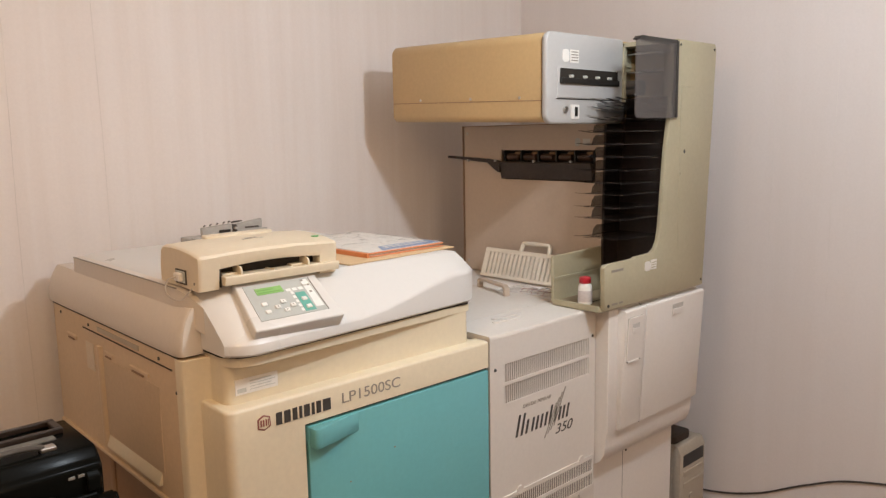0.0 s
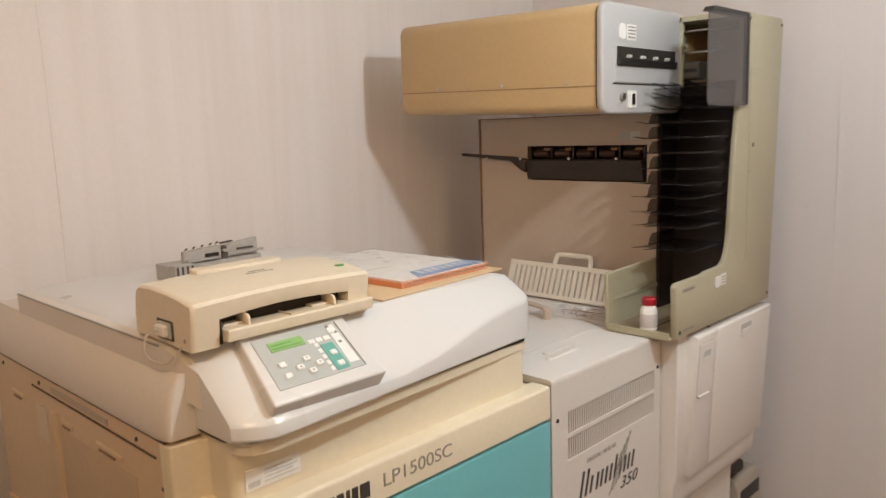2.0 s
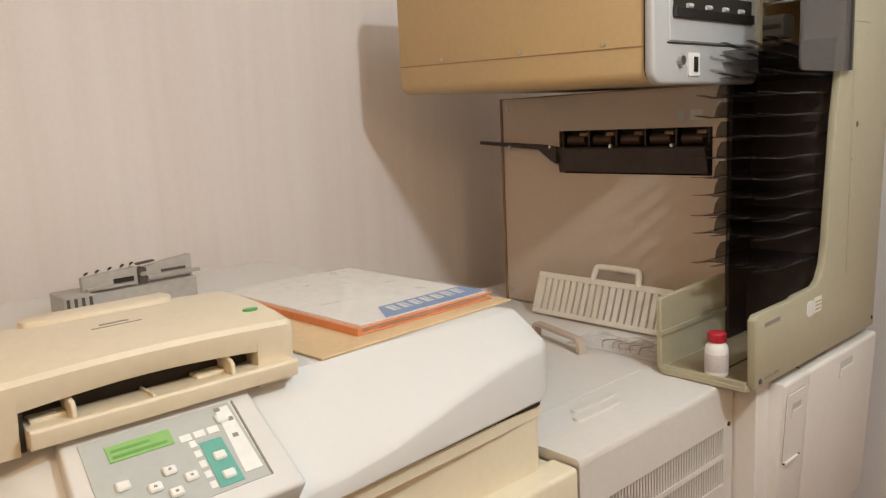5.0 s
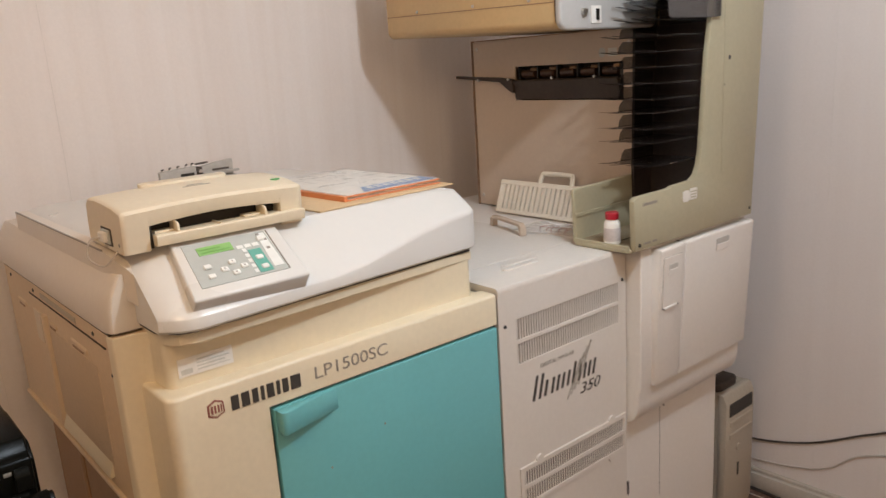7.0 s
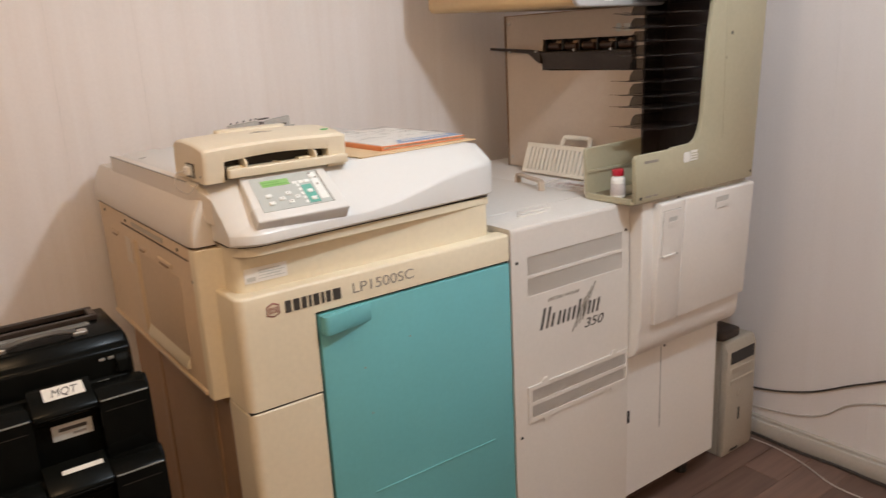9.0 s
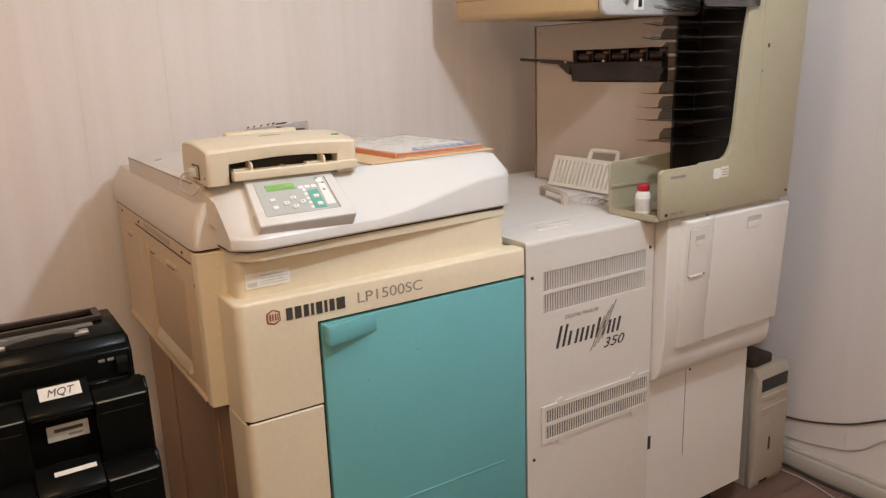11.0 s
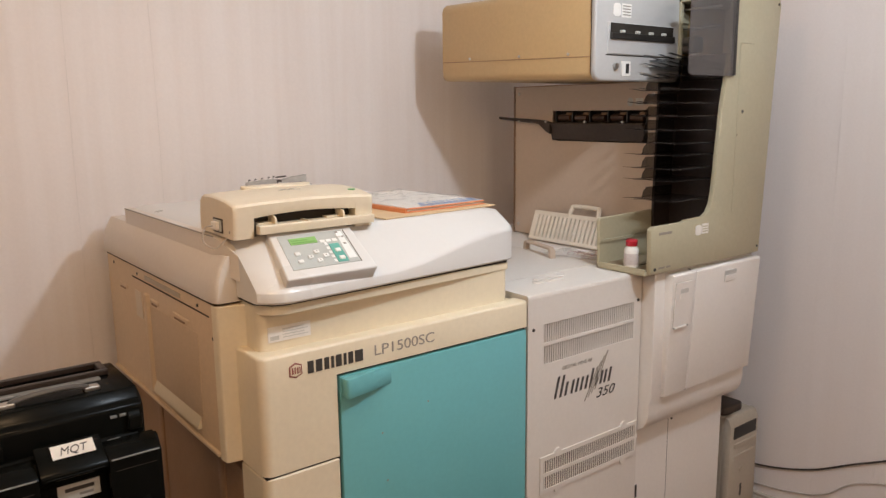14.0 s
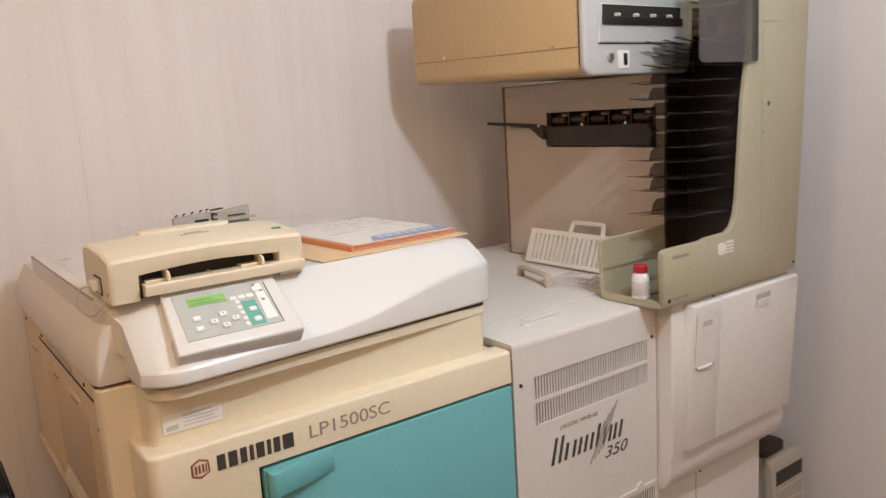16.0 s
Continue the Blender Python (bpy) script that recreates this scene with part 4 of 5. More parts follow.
    part("head_post", B(1.988, 2.002, 1.325, 1.358, 1.585, 1.757, bevel=0.001, seg=1), SORT, t)
    part("head_bar", B(1.988, 2.06, 1.20, 1.358, 1.745, 1.758, bevel=0.001, seg=1), SORT, t)
    for z in (1.725, 1.672):
        part("head_shaft", rod(bmesh.new(), (2.012, 1.21, z), (2.012, 1.34, z), 0.003, 10), STEEL, t)
    part("head_pulley", rod(bmesh.new(), (2.012, 1.29, 1.628), (2.012, 1.335, 1.628), 0.013, 18), DARK, t)
    # embossed field, marks, sticker, screws
    f = bmesh.new()
    for a in ((2.070, 2.135, 1.627, 1.629), (2.070, 2.072, 1.16, 1.629), (2.070, 2.09, 1.158, 1.160)):
        box(f, a[0], a[1], 1.1838, 1.1852, a[2], a[3])
    part("embossed_line", f, SORT, fp)
    for x, z, r in ((2.098, 1.44, 0.006), (2.075, 1.375, 0.003)):
        part("chip", rod(bmesh.new(), (x, 1.1848, z), (x, 1.1855, z), r, 7), INK, fp)
    s = part("sticker", P(rounded(1.897, 1.925, 1.106, 1.134, 0.008), "y", 1.1835, 1.1855), PAPER, fp)
    s = part("sticker", B(1.927, 1.957, 1.1835, 1.1855, 1.108, 1.136), PAPER, fp)
    for i in range(3):
        part("print_bar", B(1.930, 1.954, 1.1829, 1.184, 1.113 + i * 0.007, 1.1155 + i * 0.007), SORT, s)
    part("print_bar", B(1.735, 1.790, 1.1842, 1.1855, 1.124, 1.131), INKG, fp)
    part("print_bar", B(1.738, 1.765, 1.1842, 1.1855, 1.033, 1.038), INKG, fp)
    part("print_bar", B(1.772, 1.790, 1.1842, 1.1855, 1.033, 1.038), INKG, fp)
    screw(fp, (1.722, 1.185, 1.034), "y", 0.005)
    screw(fp, (2.218, 1.185, 1.040), "y", 0.004)
    screw(fp, (2.258, 1.185, 1.742), "y", 0.004)
    screw(fp, (2.062, 1.185, 1.745), "y", 0.004)


# ---- loose things ----
def bottle():
    t = thing("pill_bottle", (1.722, 1.262, 1.0291), "small white plastic bottle with red screw cap", "bottle")
    p = (1.722, 1.262, 1.0291)
    part("bottle", lathe(bmesh.new(), [(0.017, 0), (0.0195, 0.003), (0.0195, 0.046), (0.018, 0.053), (0.0135, 0.058), (0.0135, 0.064)], p), PAPER, t)
    part("label", lathe(bmesh.new(), [(0.0196, 0.009), (0.0200, 0.010), (0.0200, 0.039), (0.0196, 0.040)], p), surface("bottle label", (0.60, 0.54, 0.52), 0.5, var=0.12, grain=200), t, "faded paper label")
    part("cap", lathe(bmesh.new(), [(0.0150, 0.060), (0.0158, 0.062), (0.0158, 0.074), (0.0135, 0.0765)], p), REDCAP, t, "red ribbed screw cap")


def grille_tray():
    t = thing("slotted_basket", (1.90, 1.64, 1.021), "cream slotted plastic tray with loop handle leaning on the plate", "plastic tray")
    m = Matrix.Translation((1.884, 0, 1.0215)) @ Matrix.Rotation(radians(20), 4, "Y")
    L0, L1 = 1.465, 1.822

    def lay(bm):
        bm.transform(m)
        return bm

    f = bmesh.new()
    for a in ((L0, L1, 0.0, 0.012), (L0, L1, 0.086, 0.1), (L0, L0 + 0.012, 0.012, 0.086), (L1 - 0.012, L1, 0.012, 0.086)):
        box(f, -0.004, 0.004, a[0], a[1], a[2], a[3], bevel=0.0015, seg=1)
    part("frame", lay(f), PALE, t)
    n = 19
    for i in range(n):
        y = L0 + 0.017 + (L1 - L0 - 0.034) * i / (n - 1)
        part("slat", lay(B(-0.003, 0.003, y - 0.0060, y + 0.0060, 0.011, 0.087)), PALE, t)
    h = bmesh.new()
    tube(h, [(0, 1.548, 0.095), (0, 1.552, 0.122), (0, 1.565, 0.128), (0, 1.65, 0.128), (0, 1.663, 0.122), (0, 1.667, 0.095)], 0.007, 8)
    part("handle", lay(h), PALE, t, "loop handle")


def film_bag():
    g = bmesh.new()
    bmesh.ops.create_grid(g, x_segments=14, y_segments=18, size=0.5)
    random.seed(5)
    for v in g.verts:
        e = max(abs(v.co.x), abs(v.co.y)) * 2
        h = 0.014 * (1 - e ** 4) * (0.5 + noise.noise(v.co * 6 + Vector((3, 1, 0)))) + 0.002
        v.co = Vector((v.co.x * 0.1, v.co.y * 0.20, max(h, 0.001)))
    bmesh.ops.solidify(g, geom=g.faces[:], thickness=0.0006)
    g.transform(Matrix.Translation((1.785, 1.50, 1.0215)) @ Matrix.Rotation(radians(8), 4, "Z"))
    bag = tagged(part("plastic_bag", g, BAG), "crumpled clear plastic bag with reddish print lying on the cabinet top", "plastic bag")
    PRINT = surface("faded red print", (0.30, 0.11, 0.085), 0.5, var=0.2)
    for k in range(5):
        w = bmesh.new()
        y = 1.435 + k * 0.021
        tube(w, [(1.748 + 0.004 * (k % 2), y, 1.0235), (1.772, y + 0.010 + 0.004 * (k % 3), 1.029), (1.800, y + 0.004, 1.0265), (1.822, y + 0.016, 1.0235)], 0.0011, 6)
        part("print_strip", w, PRINT, bag)


def document_scanner():
    t = thing("document_feeder", (0.80, 1.43, 1.221), "yellowed cream sheet feeder with front slot and paper guides", "sheet feeder")
    Z = 1.2215
    x0, x1 = 0.636, 0.943
    m0, m1 = 0.677, 0.900
    # flat-ended housing: solid cheeks, a long low mouth between them under a slightly arched brow
    stations = [x0, x0 + 0.0015, x0 + 0.005, x0 + 0.010, x0 + 0.025, m0 - 0.0006, m0] + [m0 + (m1 - m0) * i / 10 for i in range(1, 10)] + [m1, m1 + 0.0006, x1 - 0.022, x1 - 0.010, x1 - 0.005, x1 - 0.0015, x1]
    bm = bmesh.new()
    secs = []
    for x in stations:
        s = (x - x0) / (x1 - x0)
        e = min(x - x0, x1 - x)
        dip = 0.0035 * max(0.0, 1 - e / 0.006) ** 2
        arch = 0.005 * math.sin(math.pi * s)
        open_ = m0 <= x <= m1
        k = min(max((x - m0) / (m1 - m0), 0), 1)
        low = Z + 0.0350 + 0.006 * math.sin(math.pi * k) if open_ else Z - 0.004
        f = 1.330 if not open_ else 1.327
        pts = [(f + dip, low), (1.325 + dip, Z + 0.044), (1.3245 + dip, Z + 0.0565 + arch - dip), (1.3285, Z + 0.0615 + arch - dip), (1.36, Z + 0.0675 + arch - dip), (1.40, Z + 0.0715 + arch - dip), (1.44, Z + 0.073 + arch - dip), (1.478, Z + 0.0715 + arch - dip), (1.488, Z + 0.064 - dip), (1.494, Z + 0.03), (1.494, low if open_ else Z)]
        secs.append([bm.verts.new((x, y, z)) for y, z in pts])
    for a, b in zip(secs, secs[1:]):
        for i in range(len(a)):
            j = (i + 1) % len(a)
            bm.faces.new((a[i], a[j], b[j], b[i]))
    bm.faces.new(secs[0])
    bm.faces.new(secs[-1][::-1])
    bmesh.ops.recalc_face_normals(bm, faces=bm.faces[:])
    body = part("housing", bm, FEEDC, t, "yellowed cream moulded housing")
    # black block that gives the mouth its inner shade
    part("slot_dark", B(m0 + 0.0005, m1 - 0.0005, 1.352, 1.485, Z + 0.002, Z + 0.040), GAP, t)
    # paper tray standing out below the mouth
    tr = bmesh.new()
    prism(tr, [(1.314, Z + 0.0035), (1.311, Z + 0.0190), (1.3135, Z + 0.0215), (1.32, Z + 0.0205), (1.40, Z + 0.0185), (1.40, Z + 0.0035)], "x", m0 + 0.004, x1 - 0.005, 0.0008, 1)
    tray = part("paper_tray", tr, FEEDC, t)
    part("tray_mouth_gap", B(m0 - 0.0005, m0 + 0.0035, 1.3275, 1.36, Z + 0.0, Z + 0.0345), GAP, t)
    for x in (m0 + 0.040, m0 + 0.190):
        part("paper_guide", P([(1.319, Z + 0.020), (1.320, Z + 0.030), (1.324, Z + 0.0345), (1.352, Z + 0.040), (1.40, Z + 0.040), (1.40, Z + 0.017)], "x", x, x + 0.0045, 0.001, 1), FEEDC, tray)
        part("guide_foot", B(x - 0.030, x, 1.335, 1.40, Z + 0.0170, Z + 0.0235, bevel=0.0008, seg=1), FEEDC, tray)
    part("tray_rib", P([(1.318, Z + 0.0200), (1.39, Z + 0.0180), (1.39, Z + 0.0220), (1.318, Z + 0.0230)], "x", m0 + 0.110, m0 + 0.1125), FEEDC, tray)
    part("badge", P([(0.916 + 0.0085 * math.cos(2 * math.pi * i / 16), 1.366 + 0.005 * math.sin(2 * math.pi * i / 16)) for i in range(16)], "z", Z + 0.062, Z + 0.0716), BADGE, body, "small green oval badge")
    # raised rear field with its sloping front
    rear = bmesh.new()
    prism(rear, [(0.722, 1.489), (0.716, 1.470), (0.720, 1.460), (0.738, 1.453), (0.80, 1.449), (0.85, 1.451), (0.868, 1.457), (0.874, 1.470), (0.870, 1.489)], "z", Z + 0.06, Z + 0.0820, 0.003, 2)
    part("rear_field", rear, FEEDC, body)
    part("top_mark", B(0.774, 0.802, 1.404, 1.4075, Z + 0.068, Z + 0.0774), INKG, body)
    part("top_mark", B(0.764, 0.812, 1.396, 1.3973, Z + 0.068, Z + 0.0768), INKG, body)
    # plug in its recess on the end
    part("socket", B(x0 - 0.0012, x0 + 0.003, 1.378, 1.424, Z + 0.004, Z + 0.032), HOLLOW, t)
    c = part("connector", B(x0 - 0.011, x0 + 0.002, 1.388, 1.414, Z + 0.010, Z + 0.026, bevel=0.002, seg=1), PAPER, t, "white plug")
    part("plug_collar", B(x0 - 0.004, x0 + 0.002, 1.383, 1.419, Z + 0.007, Z + 0.029, bevel=0.001, seg=1), GREYP, c)
    part("end_dot", rod(bmesh.new(), (x0 - 0.001, 1.347, Z + 0.010), (x0 + 0.002, 1.347, Z + 0.010), 0.0028, 10), INKG, body)
    w = bmesh.new()
    tube(w, [(x0 - 0.010, 1.402, Z + 0.018), (x0 - 0.026, 1.406, Z + 0.014), (x0 - 0.034, 1.395, Z - 0.010), (x0 - 0.020, 1.372, Z - 0.022), (x0 - 0.006, 1.362, Z - 0.008), (x0 + 0.002, 1.360, Z + 0.001)], 0.0015, 8)
    part("lead", w, WIREW, t)


def film_masks():
    """Loose film carrier frames: two steel rails with pins and a black clamp between."""
    t = thing("film_carrier", (0.90, 1.66, 1.221), "dull steel film carrier parts standing behind the feeder", "film carrier")
    Z, X, Y = 1.2215, 0.035, 0.10
    part("base", B(0.765 + X, 0.952 + X, 1.53 + Y, 1.60 + Y, Z, Z + 0.044, bevel=0.002, seg=1), ALU, t)

    def rail(x0, x1, y, left, right):
        return part("rail", P([(x0, Z + 0.045), (x1, Z + 0.045), (x1, right), (x0 + (x1 - x0) * 0.5, (left + right) / 2 + 0.001), (x0, left)], "y", y, y + 0.012, 0.0015, 1), ALU, t)

    a = rail(0.792 + X, 0.868 + X, 1.535 + Y, Z + 0.078, Z + 0.085)
    b = rail(0.882 + X, 0.952 + X, 1.545 + Y, Z + 0.080, Z + 0.093)
    part("rail_lip", B(0.797 + X, 0.862 + X, 1.529 + Y, 1.5352 + Y, Z + 0.050, Z + 0.055), ALU, a)
    part("rail_lip", B(0.884 + X, 0.962 + X, 1.538 + Y, 1.5452 + Y, Z + 0.052, Z + 0.059), ALU, b)
    part("clamp", B(0.868 + X, 0.882 + X, 1.536 + Y, 1.560 + Y, Z + 0.040, Z + 0.080, bevel=0.003, seg=1), HOLLOW, t)
    part("clamp_screw", rod(bmesh.new(), (0.875 + X, 1.530 + Y, Z + 0.068), (0.875 + X, 1.538 + Y, Z + 0.068), 0.005, 12), STEEL, t)
    part("slot", B(0.834 + X, 0.862 + X, 1.5335 + Y, 1.5355 + Y, Z + 0.056, Z + 0.066), GAP, a)
    part("slot", B(0.905 + X, 0.942 + X, 1.5435 + Y, 1.5455 + Y, Z + 0.062, Z + 0.068), HOLLOW, b)
    for i, x in enumerate((0.796, 0.811, 0.828, 0.845, 0.858)):
        top = Z + 0.084 + 0.002 * i
        part("pin", rod(bmesh.new(), (x + X, 1.541 + Y, Z + 0.07), (x + X + 0.003, 1.541 + Y, top), 0.0018, 8), STEEL, a)
        part("pin_head", rod(bmesh.new(), (x + X + 0.002, 1.537 + Y, top), (x + X + 0.006, 1.541 + Y, top + 0.002), 0.0020, 8), DARK, a)
    part("lever", P([(0.868 + X, Z + 0.087), (0.886 + X, Z + 0.088), (0.896 + X, Z + 0.091), (0.894 + X, Z + 0.094), (0.880 + X, Z + 0.093), (0.867 + X, Z + 0.091)], "y", 1.536 + Y, 1.544 + Y, 0.001, 1), HOLLOW, t)
    # small comb foot beside the rails
    foot = part("comb_foot", B(0.760 + X, 0.800 + X, 1.505 + Y, 1.53 + Y, Z, Z + 0.050, bevel=0.002, seg=1), ALU, t)
    for i in range(4):
        part("comb_slit", B(0.763 + X + i * 0.0095, 0.767 + X + i * 0.0095, 1.504 + Y, 1.507 + Y, Z + 0.018, Z + 0.046), HOLLOW, foot)
    # set well back on the lid
    t.location, t.scale = (0.959, 1.84, 1.2213), (1.09, 1.0, 0.72)


def folders():
    Z = 1.2215
    k = bmesh.new()
    box(k, -0.17, 0.17, -0.16, 0.16, 0, 0.003, bevel=0.0008, seg=1)
    k.transform(Matrix.Translation((1.145, 1.515, Z)) @ Matrix.Rotation(radians(4), 4, "Z"))
    tagged(part("cardboard_sheet", k, KRAFT), "plain brown cardboard sheet lying on the printer lid", "cardboard")
    t = thing("document_folder", (1.18, 1.55, Z + 0.003), "orange folder with papers in a clear sleeve", "folder")
    m = Matrix.Translation((1.183, 1.555, Z + 0.003)) @ Matrix.Rotation(radians(2), 4, "Z")

    def lay(bm):
        bm.transform(m)
        return bm

    part("cover", lay(B(-0.122, 0.122, -0.168, 0.168, 0, 0.0025, bevel=0.0008, seg=1)), ORANGE, t)
    part("paper_block", lay(B(-0.117, 0.120, -0.162, 0.165, 0.0025, 0.0075)), PAPER, t)
    part("spine", lay(P([(-0.1235, 0.0), (-0.1235, 0.0095), (-0.1175, 0.0103), (-0.1175, 0.0)], "y", -0.168, 0.168)), ORANGE, t)
    part("top_cover", lay(B(-0.117, 0.122, -0.168, 0.168, 0.0078, 0.0098, bevel=0.0006, seg=1)), ORANGE, t)
    part("sheet", lay(B(-0.114, 0.118, -0.160, 0.166, 0.0098, 0.0112)), PAPER, t)
    b = part("blue_band", lay(P([(-0.070, -0.159), (0.118, -0.159), (0.118, -0.106), (-0.040, -0.106)], "z", 0.0113, 0.0118)), BLUE, t, "blue printed band with white unreadable print")
    for i in range(7):
        q = -0.040 + i * 0.0205
        part("print_bar", lay(P([(q, -0.140), (q + 0.0065, -0.140), (q + 0.0125, -0.113), (q + 0.006, -0.113)], "z", 0.0117, 0.0122)), PAPER, b)
        part("print_bar", lay(P([(q + 0.0095, -0.140), (q + 0.0125, -0.140), (q + 0.0185, -0.113), (q + 0.0155, -0.113)], "z", 0.0117, 0.0122)), PAPER, b)
    f = bmesh.new()
    bmesh.ops.create_grid(f, x_segments=34, y_segments=44, size=0.5)
    for v in f.verts:
        h = 0.0015 + 0.009 * abs(noise.noise(Vector((v.co.x * 6, v.co.y * 8, 2)))) + 0.004 * abs(noise.noise(Vector((v.co.x * 19, v.co.y * 15, 7))))
        e = max(abs(v.co.x), abs(v.co.y)) * 2
        v.co = Vector((v.co.x * 0.252, v.co.y * 0.352, 0.0115 + h * (1.25 - e ** 6)))
    part("clear_sleeve", lay(f), FILM, t, "crinkled clear plastic sleeve")


def magazine(label, housing, H=0.134):
    """A light-tight paper magazine: black box, with a taller housing in front that the next one nests behind; its base corner at zero."""
    t = thing("paper_magazine", (0, 0, 0), label, "paper magazine", "stack of paper magazines")
    W, D = 0.275, 0.21
    prof = [(0.0, 0.0), (D, 0.0), (D, H), (0.030, H), (0.024, H - 0.004), (0.014, H - 0.022), (0.004, H - 0.027), (0.0, H - 0.032)]
    part("body", P(prof, "x", 0, W, 0.004, 2), MAG, t)
    part("end_cap", P([(0.012, 0.012), (D - 0.01, 0.012), (D - 0.01, H - 0.012), (0.035, H - 0.012), (0.012, H - 0.036)], "x", -0.005, W + 0.006, 0.004, 2), MAG, t)
    for x in (0.215, 0.232):
        part("stud", B(x, x + 0.012, -0.002, 0.002, H - 0.047, H - 0.041, bevel=0.0008, seg=1), EDGE, t)
    if housing:
        part("front_housing", P([(0.0, 0.0), (-0.030, 0.0), (-0.030, 0.145), (-0.014, 0.165), (-0.004, 0.165), (0.0, 0.162)], "x", -0.008, W + 0.022, 0.003, 2), MAG, t)
        part("centre_shelf", P([(-0.028, 0.136), (-0.060, 0.140), (-0.066, 0.144), (-0.067, 0.152), (-0.063, 0.158), (-0.010, 0.190), (-0.004, 0.190), (-0.004, 0.136)], "x", 0.080, 0.192, 0.0015, 2), MAG, t)
        part("shelf_lip", B(0.086, 0.186, -0.0690, -0.0655, 0.1450, 0.1490, bevel=0.0012, seg=1), MAG, t)
        part("recess_rib", B(0.084, 0.188, -0.0325, -0.0295, 0.118, 0.1215, bevel=0.001, seg=1), MAG, t)
        for x0, x1 in ((0.0, 0.078), (0.194, W + 0.014)):
            w = part("front_wing", P([(-0.062, 0.02), (-0.062, 0.150), (-0.057, 0.156), (-0.01, 0.172), (-0.01, 0.02)], "x", x0, x1, 0.002, 2), MAG, t)
            # pale bead that paints the gloss highlight on the edge
            part("edge_glint", B(x0 + 0.004, x1 - 0.004, -0.0625, -0.0595, 0.1500, 0.1528, bevel=0.0008, seg=1), EDGE, w, "highlight painted along the wing edge")
            part("wing_groove", B(x0 + 0.01, x1 - 0.01, -0.0625, -0.0610, 0.128, 0.1295), GAP, w)
        part("front_ledge", P([(-0.085, 0.0), (-0.085, 0.012), (-0.078, 0.020), (-0.05, 0.024), (-0.05, 0.0)], "x", -0.004, W + 0.018, 0.003, 2), MAG, t)
    return t


def magazines():
    H = 0.134
    a = magazine("stacked black plastic paper magazine with painted edge highlights", True)
    base = (0.207, 1.462)
    step = 0.055
    made = []
    # from the floor up, each set back behind the housing of the one below
    for i in range(6):
        m = pose(base[0] - 0.004 * (6 - i), base[1] - step * (6 - i) + 0.045, i * (H + 0.001))
        if i:
            made.append(copy_thing(a, m))
        else:
            a.matrix_basis = m
            made.append(a)
    top = magazine("topmost black paper magazine with folding carry handle and rim", False, 0.116)
    o = Vector((base[0], base[1], 6 * (H + 0.001)))
    top.matrix_basis = Matrix.Translation(o)
    H = 0.116
    # carry handle and raised rim of the topmost one
    h = bmesh.new()
    tube(h, [o + Vector(p) for p in ((0.055, 0.055, H), (0.063, 0.053, H + 0.009), (0.10, 0.050, H + 0.016), (0.15, 0.050, H + 0.017), (0.185, 0.052, H + 0.011), (0.193, 0.055, H))], 0.0058, 10)
    part("carry_handle", h, surface("dark grey handle", (0.10, 0.095, 0.09), 0.3), top, "dark grey carry handle")
    for x in (0.038, 0.185):
        part("handle_clasp", B(o.x + x, o.x + x + 0.028, o.y + 0.044, o.y + 0.066, o.z + H, o.z + H + 0.009, bevel=0.002, seg=1), STEEL, top, "chrome clasp")
    r = bmesh.new()
    for q in ((0.0, 0.250, 0.128, 0.138), (0.0, 0.250, 0.185, 0.197), (0.0, 0.015, 0.138, 0.185), (0.235, 0.250, 0.138, 0.185)):
        box(r, o.x + q[0], o.x + q[1], o.y + q[2], o.y + q[3], o.z + H, o.z + H + 0.012, bevel=0.002, seg=1)
    part("rim", r, surface("dark brown rim", (0.028, 0.017, 0.012), 0.4), top, "dark brown raised rim")
    part("front_ridge", P([(o.y - 0.006, o.z + 0.020), (o.y - 0.008, o.z + 0.028), (o.y - 0.004, o.z + 0.034), (o.y + 0.002, o.z + 0.036), (o.y + 0.002, o.z + 0.018)], "x", o.x + 0.012, o.x + 0.262, 0.001, 1), MAG, top)
    # small pale piece painting a glint on the ridge
    part("painted_glint", B(o.x + 0.205, o.x + 0.228, o.y - 0.0095, o.y - 0.005, o.z + 0.0285, o.z + 0.0315, bevel=0.0008, seg=1), EDGE, top)
    for x in (0.008, 0.245):
        part("end_latch", P([(o.y - 0.010, o.z + 0.040), (o.y - 0.012, o.z + 0.066), (o.y - 0.004, o.z + 0.078), (o.y + 0.004, o.z + 0.078), (o.y + 0.004, o.z + 0.040)], "x", o.x + x, o.x + x + 0.024, 0.002, 1), MAG, top)
    part("edge_strip", B(o.x + 0.018, o.x + 0.228, o.y + 0.102, o.y + 0.122, o.z + H, o.z + H + 0.003), EDGE, top)
    # handwritten label, printed label, bare strip
    b = origin(made[5])
    magazine_label(made[5], 0.309, b.y - 0.0444, b.z + 0.1692, True)
    magazine_label(made[5], 0.312, b.y - 0.0195, b.z + 0.115, False)
    c = origin(made[4])
    part("pale_strip", P([(c.y - 0.0345, c.z + 0.1755), (c.y - 0.0350, c.z + 0.1765), (c.y - 0.0270, c.z + 0.1813), (c.y - 0.0265, c.z + 0.1803)], "x", 0.310, 0.382), PAPER, made[4], "white marker strip")


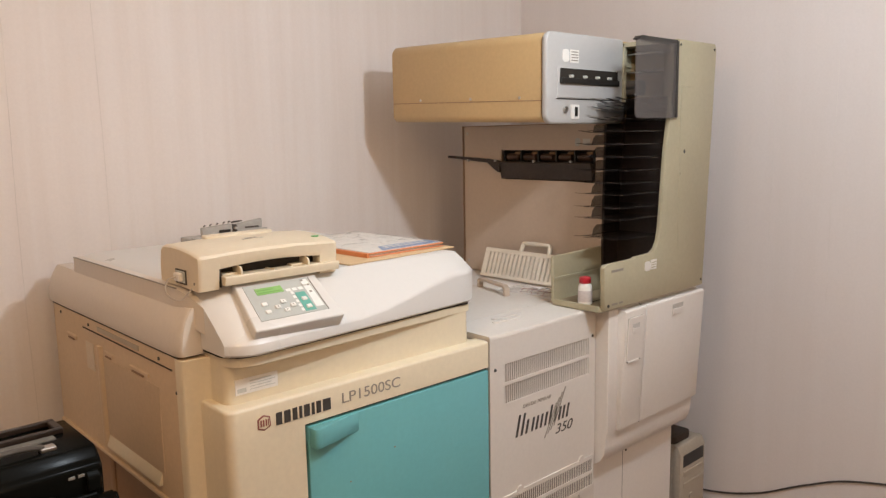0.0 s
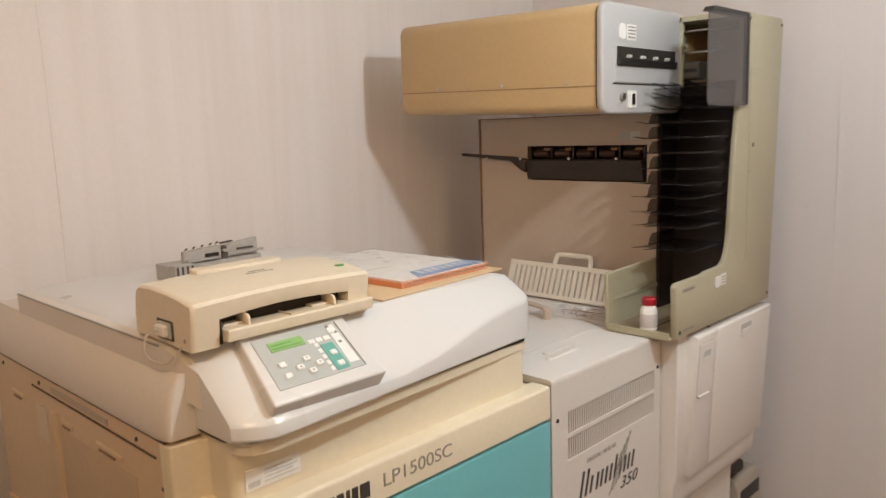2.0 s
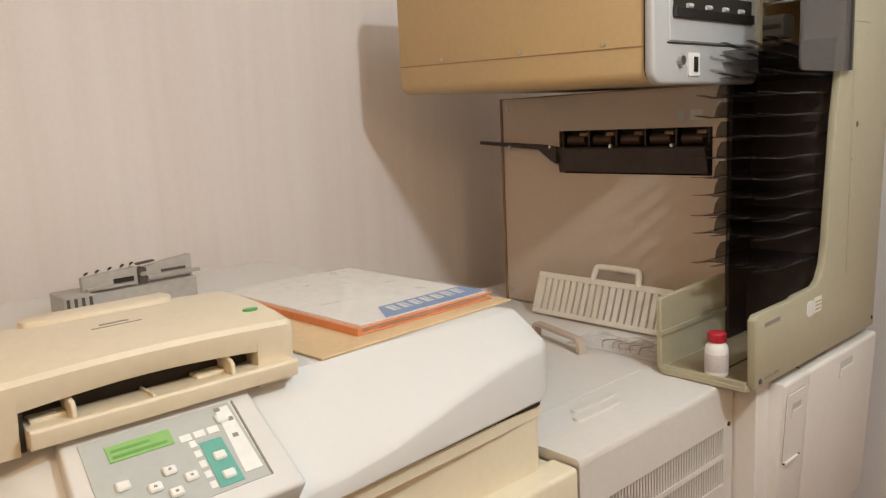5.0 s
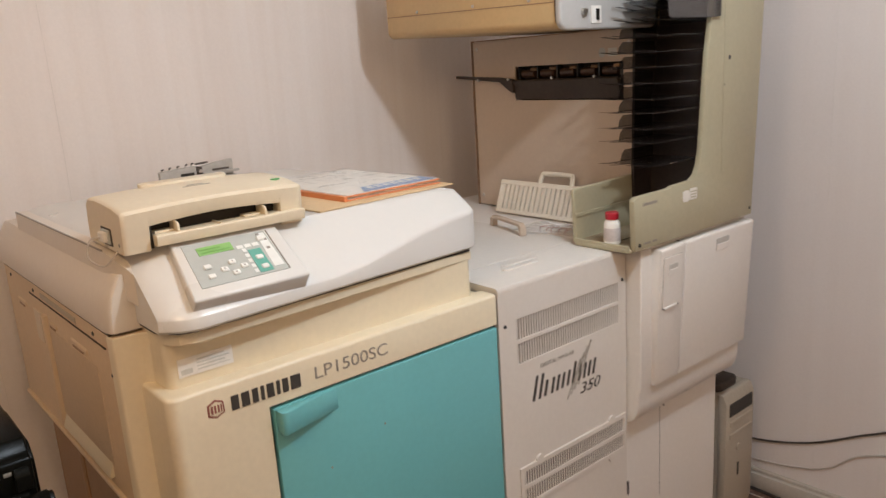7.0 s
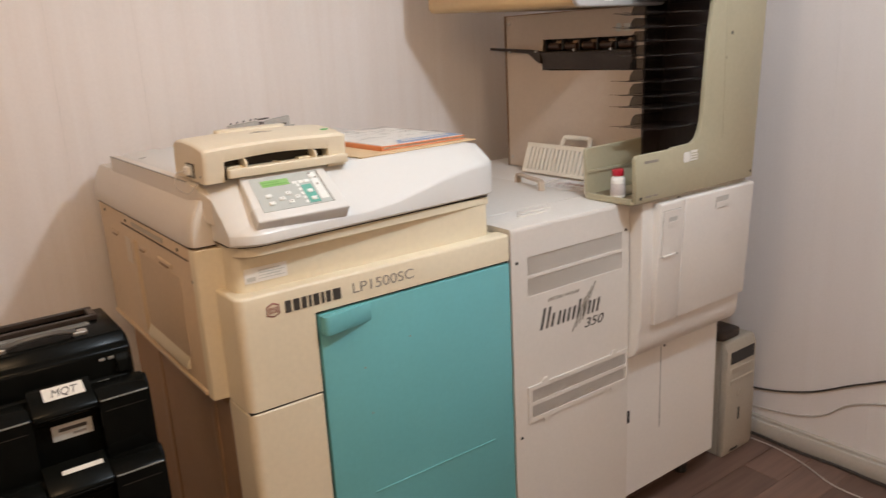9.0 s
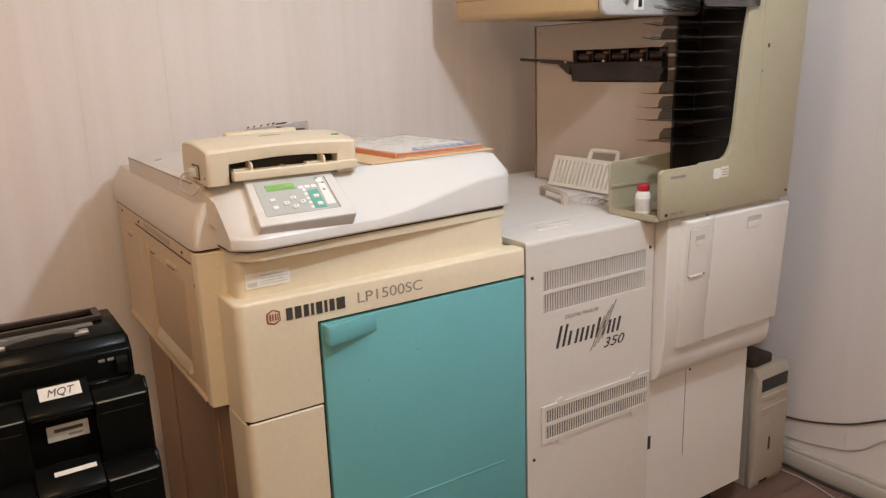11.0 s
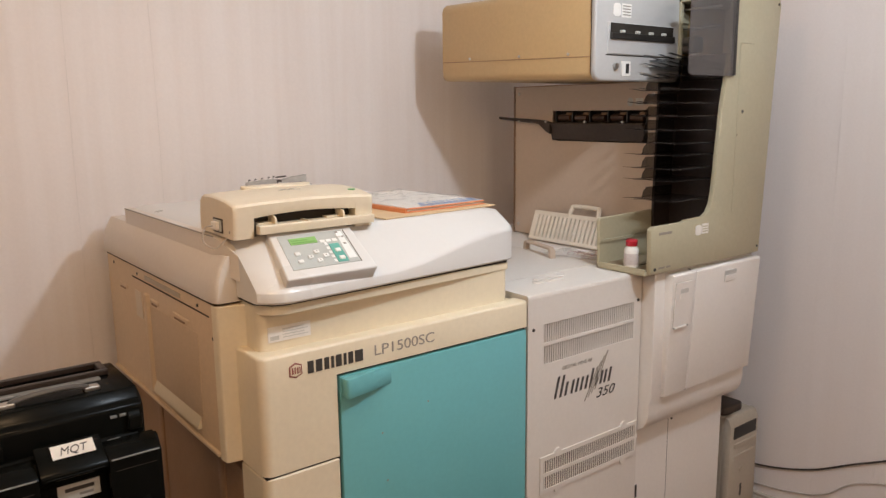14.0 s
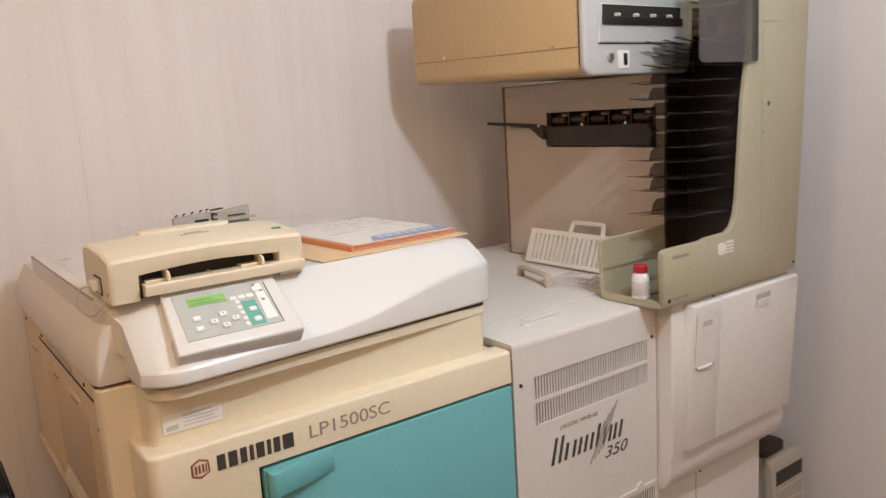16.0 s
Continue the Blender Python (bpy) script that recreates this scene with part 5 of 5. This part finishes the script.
def magazine_label(parent, x, y, z, hand):
    """A label: the handwritten one lies on the sloping shelf above (y, z), the printed one hangs upright below z."""
    if hand:
        slope = math.atan2(0.032, 0.053)
        m = Matrix.Translation((x, y, z)) @ Matrix.Rotation(slope, 4, "X")
        card = B(0, 0.072, 0.004, 0.034, 0.0004, 0.0018)
        card.transform(m)
        l = part("label", card, PAPER, parent, "white label with handwriting")
        writing("handwriting", "MQT", 0.025, m @ Matrix.Translation((0.012, 0.010, 0.0021)), INK, l, 0.3, width=0.048)
    else:
        l = part("label", B(x, x + 0.072, y - 0.0125, y - 0.0095, z - 0.031, z), LABG, parent, "pale label with unreadable print")
        part("print_bar", B(x + 0.012, x + 0.062, y - 0.0131, y - 0.0120, z - 0.014, z - 0.007), INK, l)
        part("print_bar", B(x + 0.036, x + 0.06, y - 0.0131, y - 0.0120, z - 0.025, z - 0.020), INKG, l)


def computer():
    t = thing("computer_tower", (2.40, 1.45, 0), "dusty beige computer tower standing beside the cabinet", "computer")
    x0, x1, y0, y1, H = 2.306, 2.472, 1.283, 1.68, 0.425
    part("case", B(x0, x1, y0 + 0.03, y1, 0.0, H, bevel=0.003, seg=1), PCB, t)
    f = bmesh.new()
    prism(f, [(y0 + 0.03, 0.0), (y0 + 0.008, 0.0), (y0, 0.03), (y0, H - 0.03), (y0 + 0.012, H), (y0 + 0.03, H + 0.003)], "x", x0 - 0.001, x1 + 0.001, 0.004, 2)
    b = part("bezel", f, PCB, t)
    part("drive_bay", B(x0 + 0.018, x1 - 0.014, y0 - 0.002, y0 + 0.002, H - 0.075, H - 0.032), DARK, b, "dark drive bay")
    for z in (H - 0.092, H - 0.135):
        part("drive_flap", B(x0 + 0.02, x1 - 0.016, y0 - 0.003, y0 + 0.002, z - 0.018, z, bevel=0.002, seg=1), PCB, b)
    part("power_button", rod(bmesh.new(), (x0 + 0.075, y0 - 0.004, 0.23), (x0 + 0.075, y0 + 0.001, 0.23), 0.012, 14), PCB, b)
    part("slit", B(x0 + 0.072, x0 + 0.082, y0 - 0.001, y0 + 0.001, 0.13, 0.175), DARK, b)
    part("grille", B(x0 + 0.04, x0 + 0.085, y0 + 0.002, y0 + 0.006, 0.012, 0.032), DARK, b)
    p = bmesh.new()
    prism(p, rounded(x0 + 0.005, x1 - 0.045, y0 + 0.03, y0 + 0.17, 0.02), "z", H, H + 0.028, 0.005, 2)
    tagged(part("black_box", p, FLAPM), "small flat black plastic box lying on the computer", "box")


def cables():
    c = bmesh.new()
    tube(c, [(wx(y) - 0.006, y, z) for y, z in ((1.75, 0.20), (1.45, 0.172), (1.30, 0.176), (1.13, 0.224), (0.97, 0.306), (0.8, 0.372), (0.4, 0.44))], 0.0034, 8)
    tagged(part("power_cable", c, WIRE), "thin dark cable running along the wall", "cable")
    c = bmesh.new()
    tube(c, [(wx(y) - 0.005, y, z) for y, z in ((1.75, 0.13), (1.45, 0.10), (1.32, 0.098), (1.18, 0.118), (1.08, 0.153), (0.97, 0.236), (0.7, 0.305), (0.4, 0.35))], 0.0024, 8)
    tagged(part("data_cable", c, WIREW), "thin pale cable running along the wall", "cable")
    c = bmesh.new()
    tube(c, [(wx(y) - 0.038 - s, y, 0.006) for y, s in ((1.72, 0.0), (1.45, 0.004), (1.3, 0.0), (1.15, 0.01), (1.0, 0.004), (0.8, 0.015), (0.5, 0.02))], 0.0055, 8)
    tagged(part("power_cable", c, WIRE), "dark cable lying on the floor along the baseboard", "cable")
    c = bmesh.new()
    tube(c, [(2.50, 1.30, 0.004), (2.50, 1.2, 0.004), (2.47, 1.08, 0.004), (2.42, 0.95, 0.004), (2.42, 0.8, 0.004)], 0.0022, 8)
    tagged(part("data_cable", c, WIREW), "pale cable lying on the floor", "cable")


room()
ceiling_lamp(LAMP)
ceiling_lamp(SECOND)
ceiling_lamp(THIRD)
photo_printer()
processor()
dryer()
sorter()
magazines()
computer()
document_scanner()
film_masks()
folders()
grille_tray()
film_bag()
bottle()
cables()
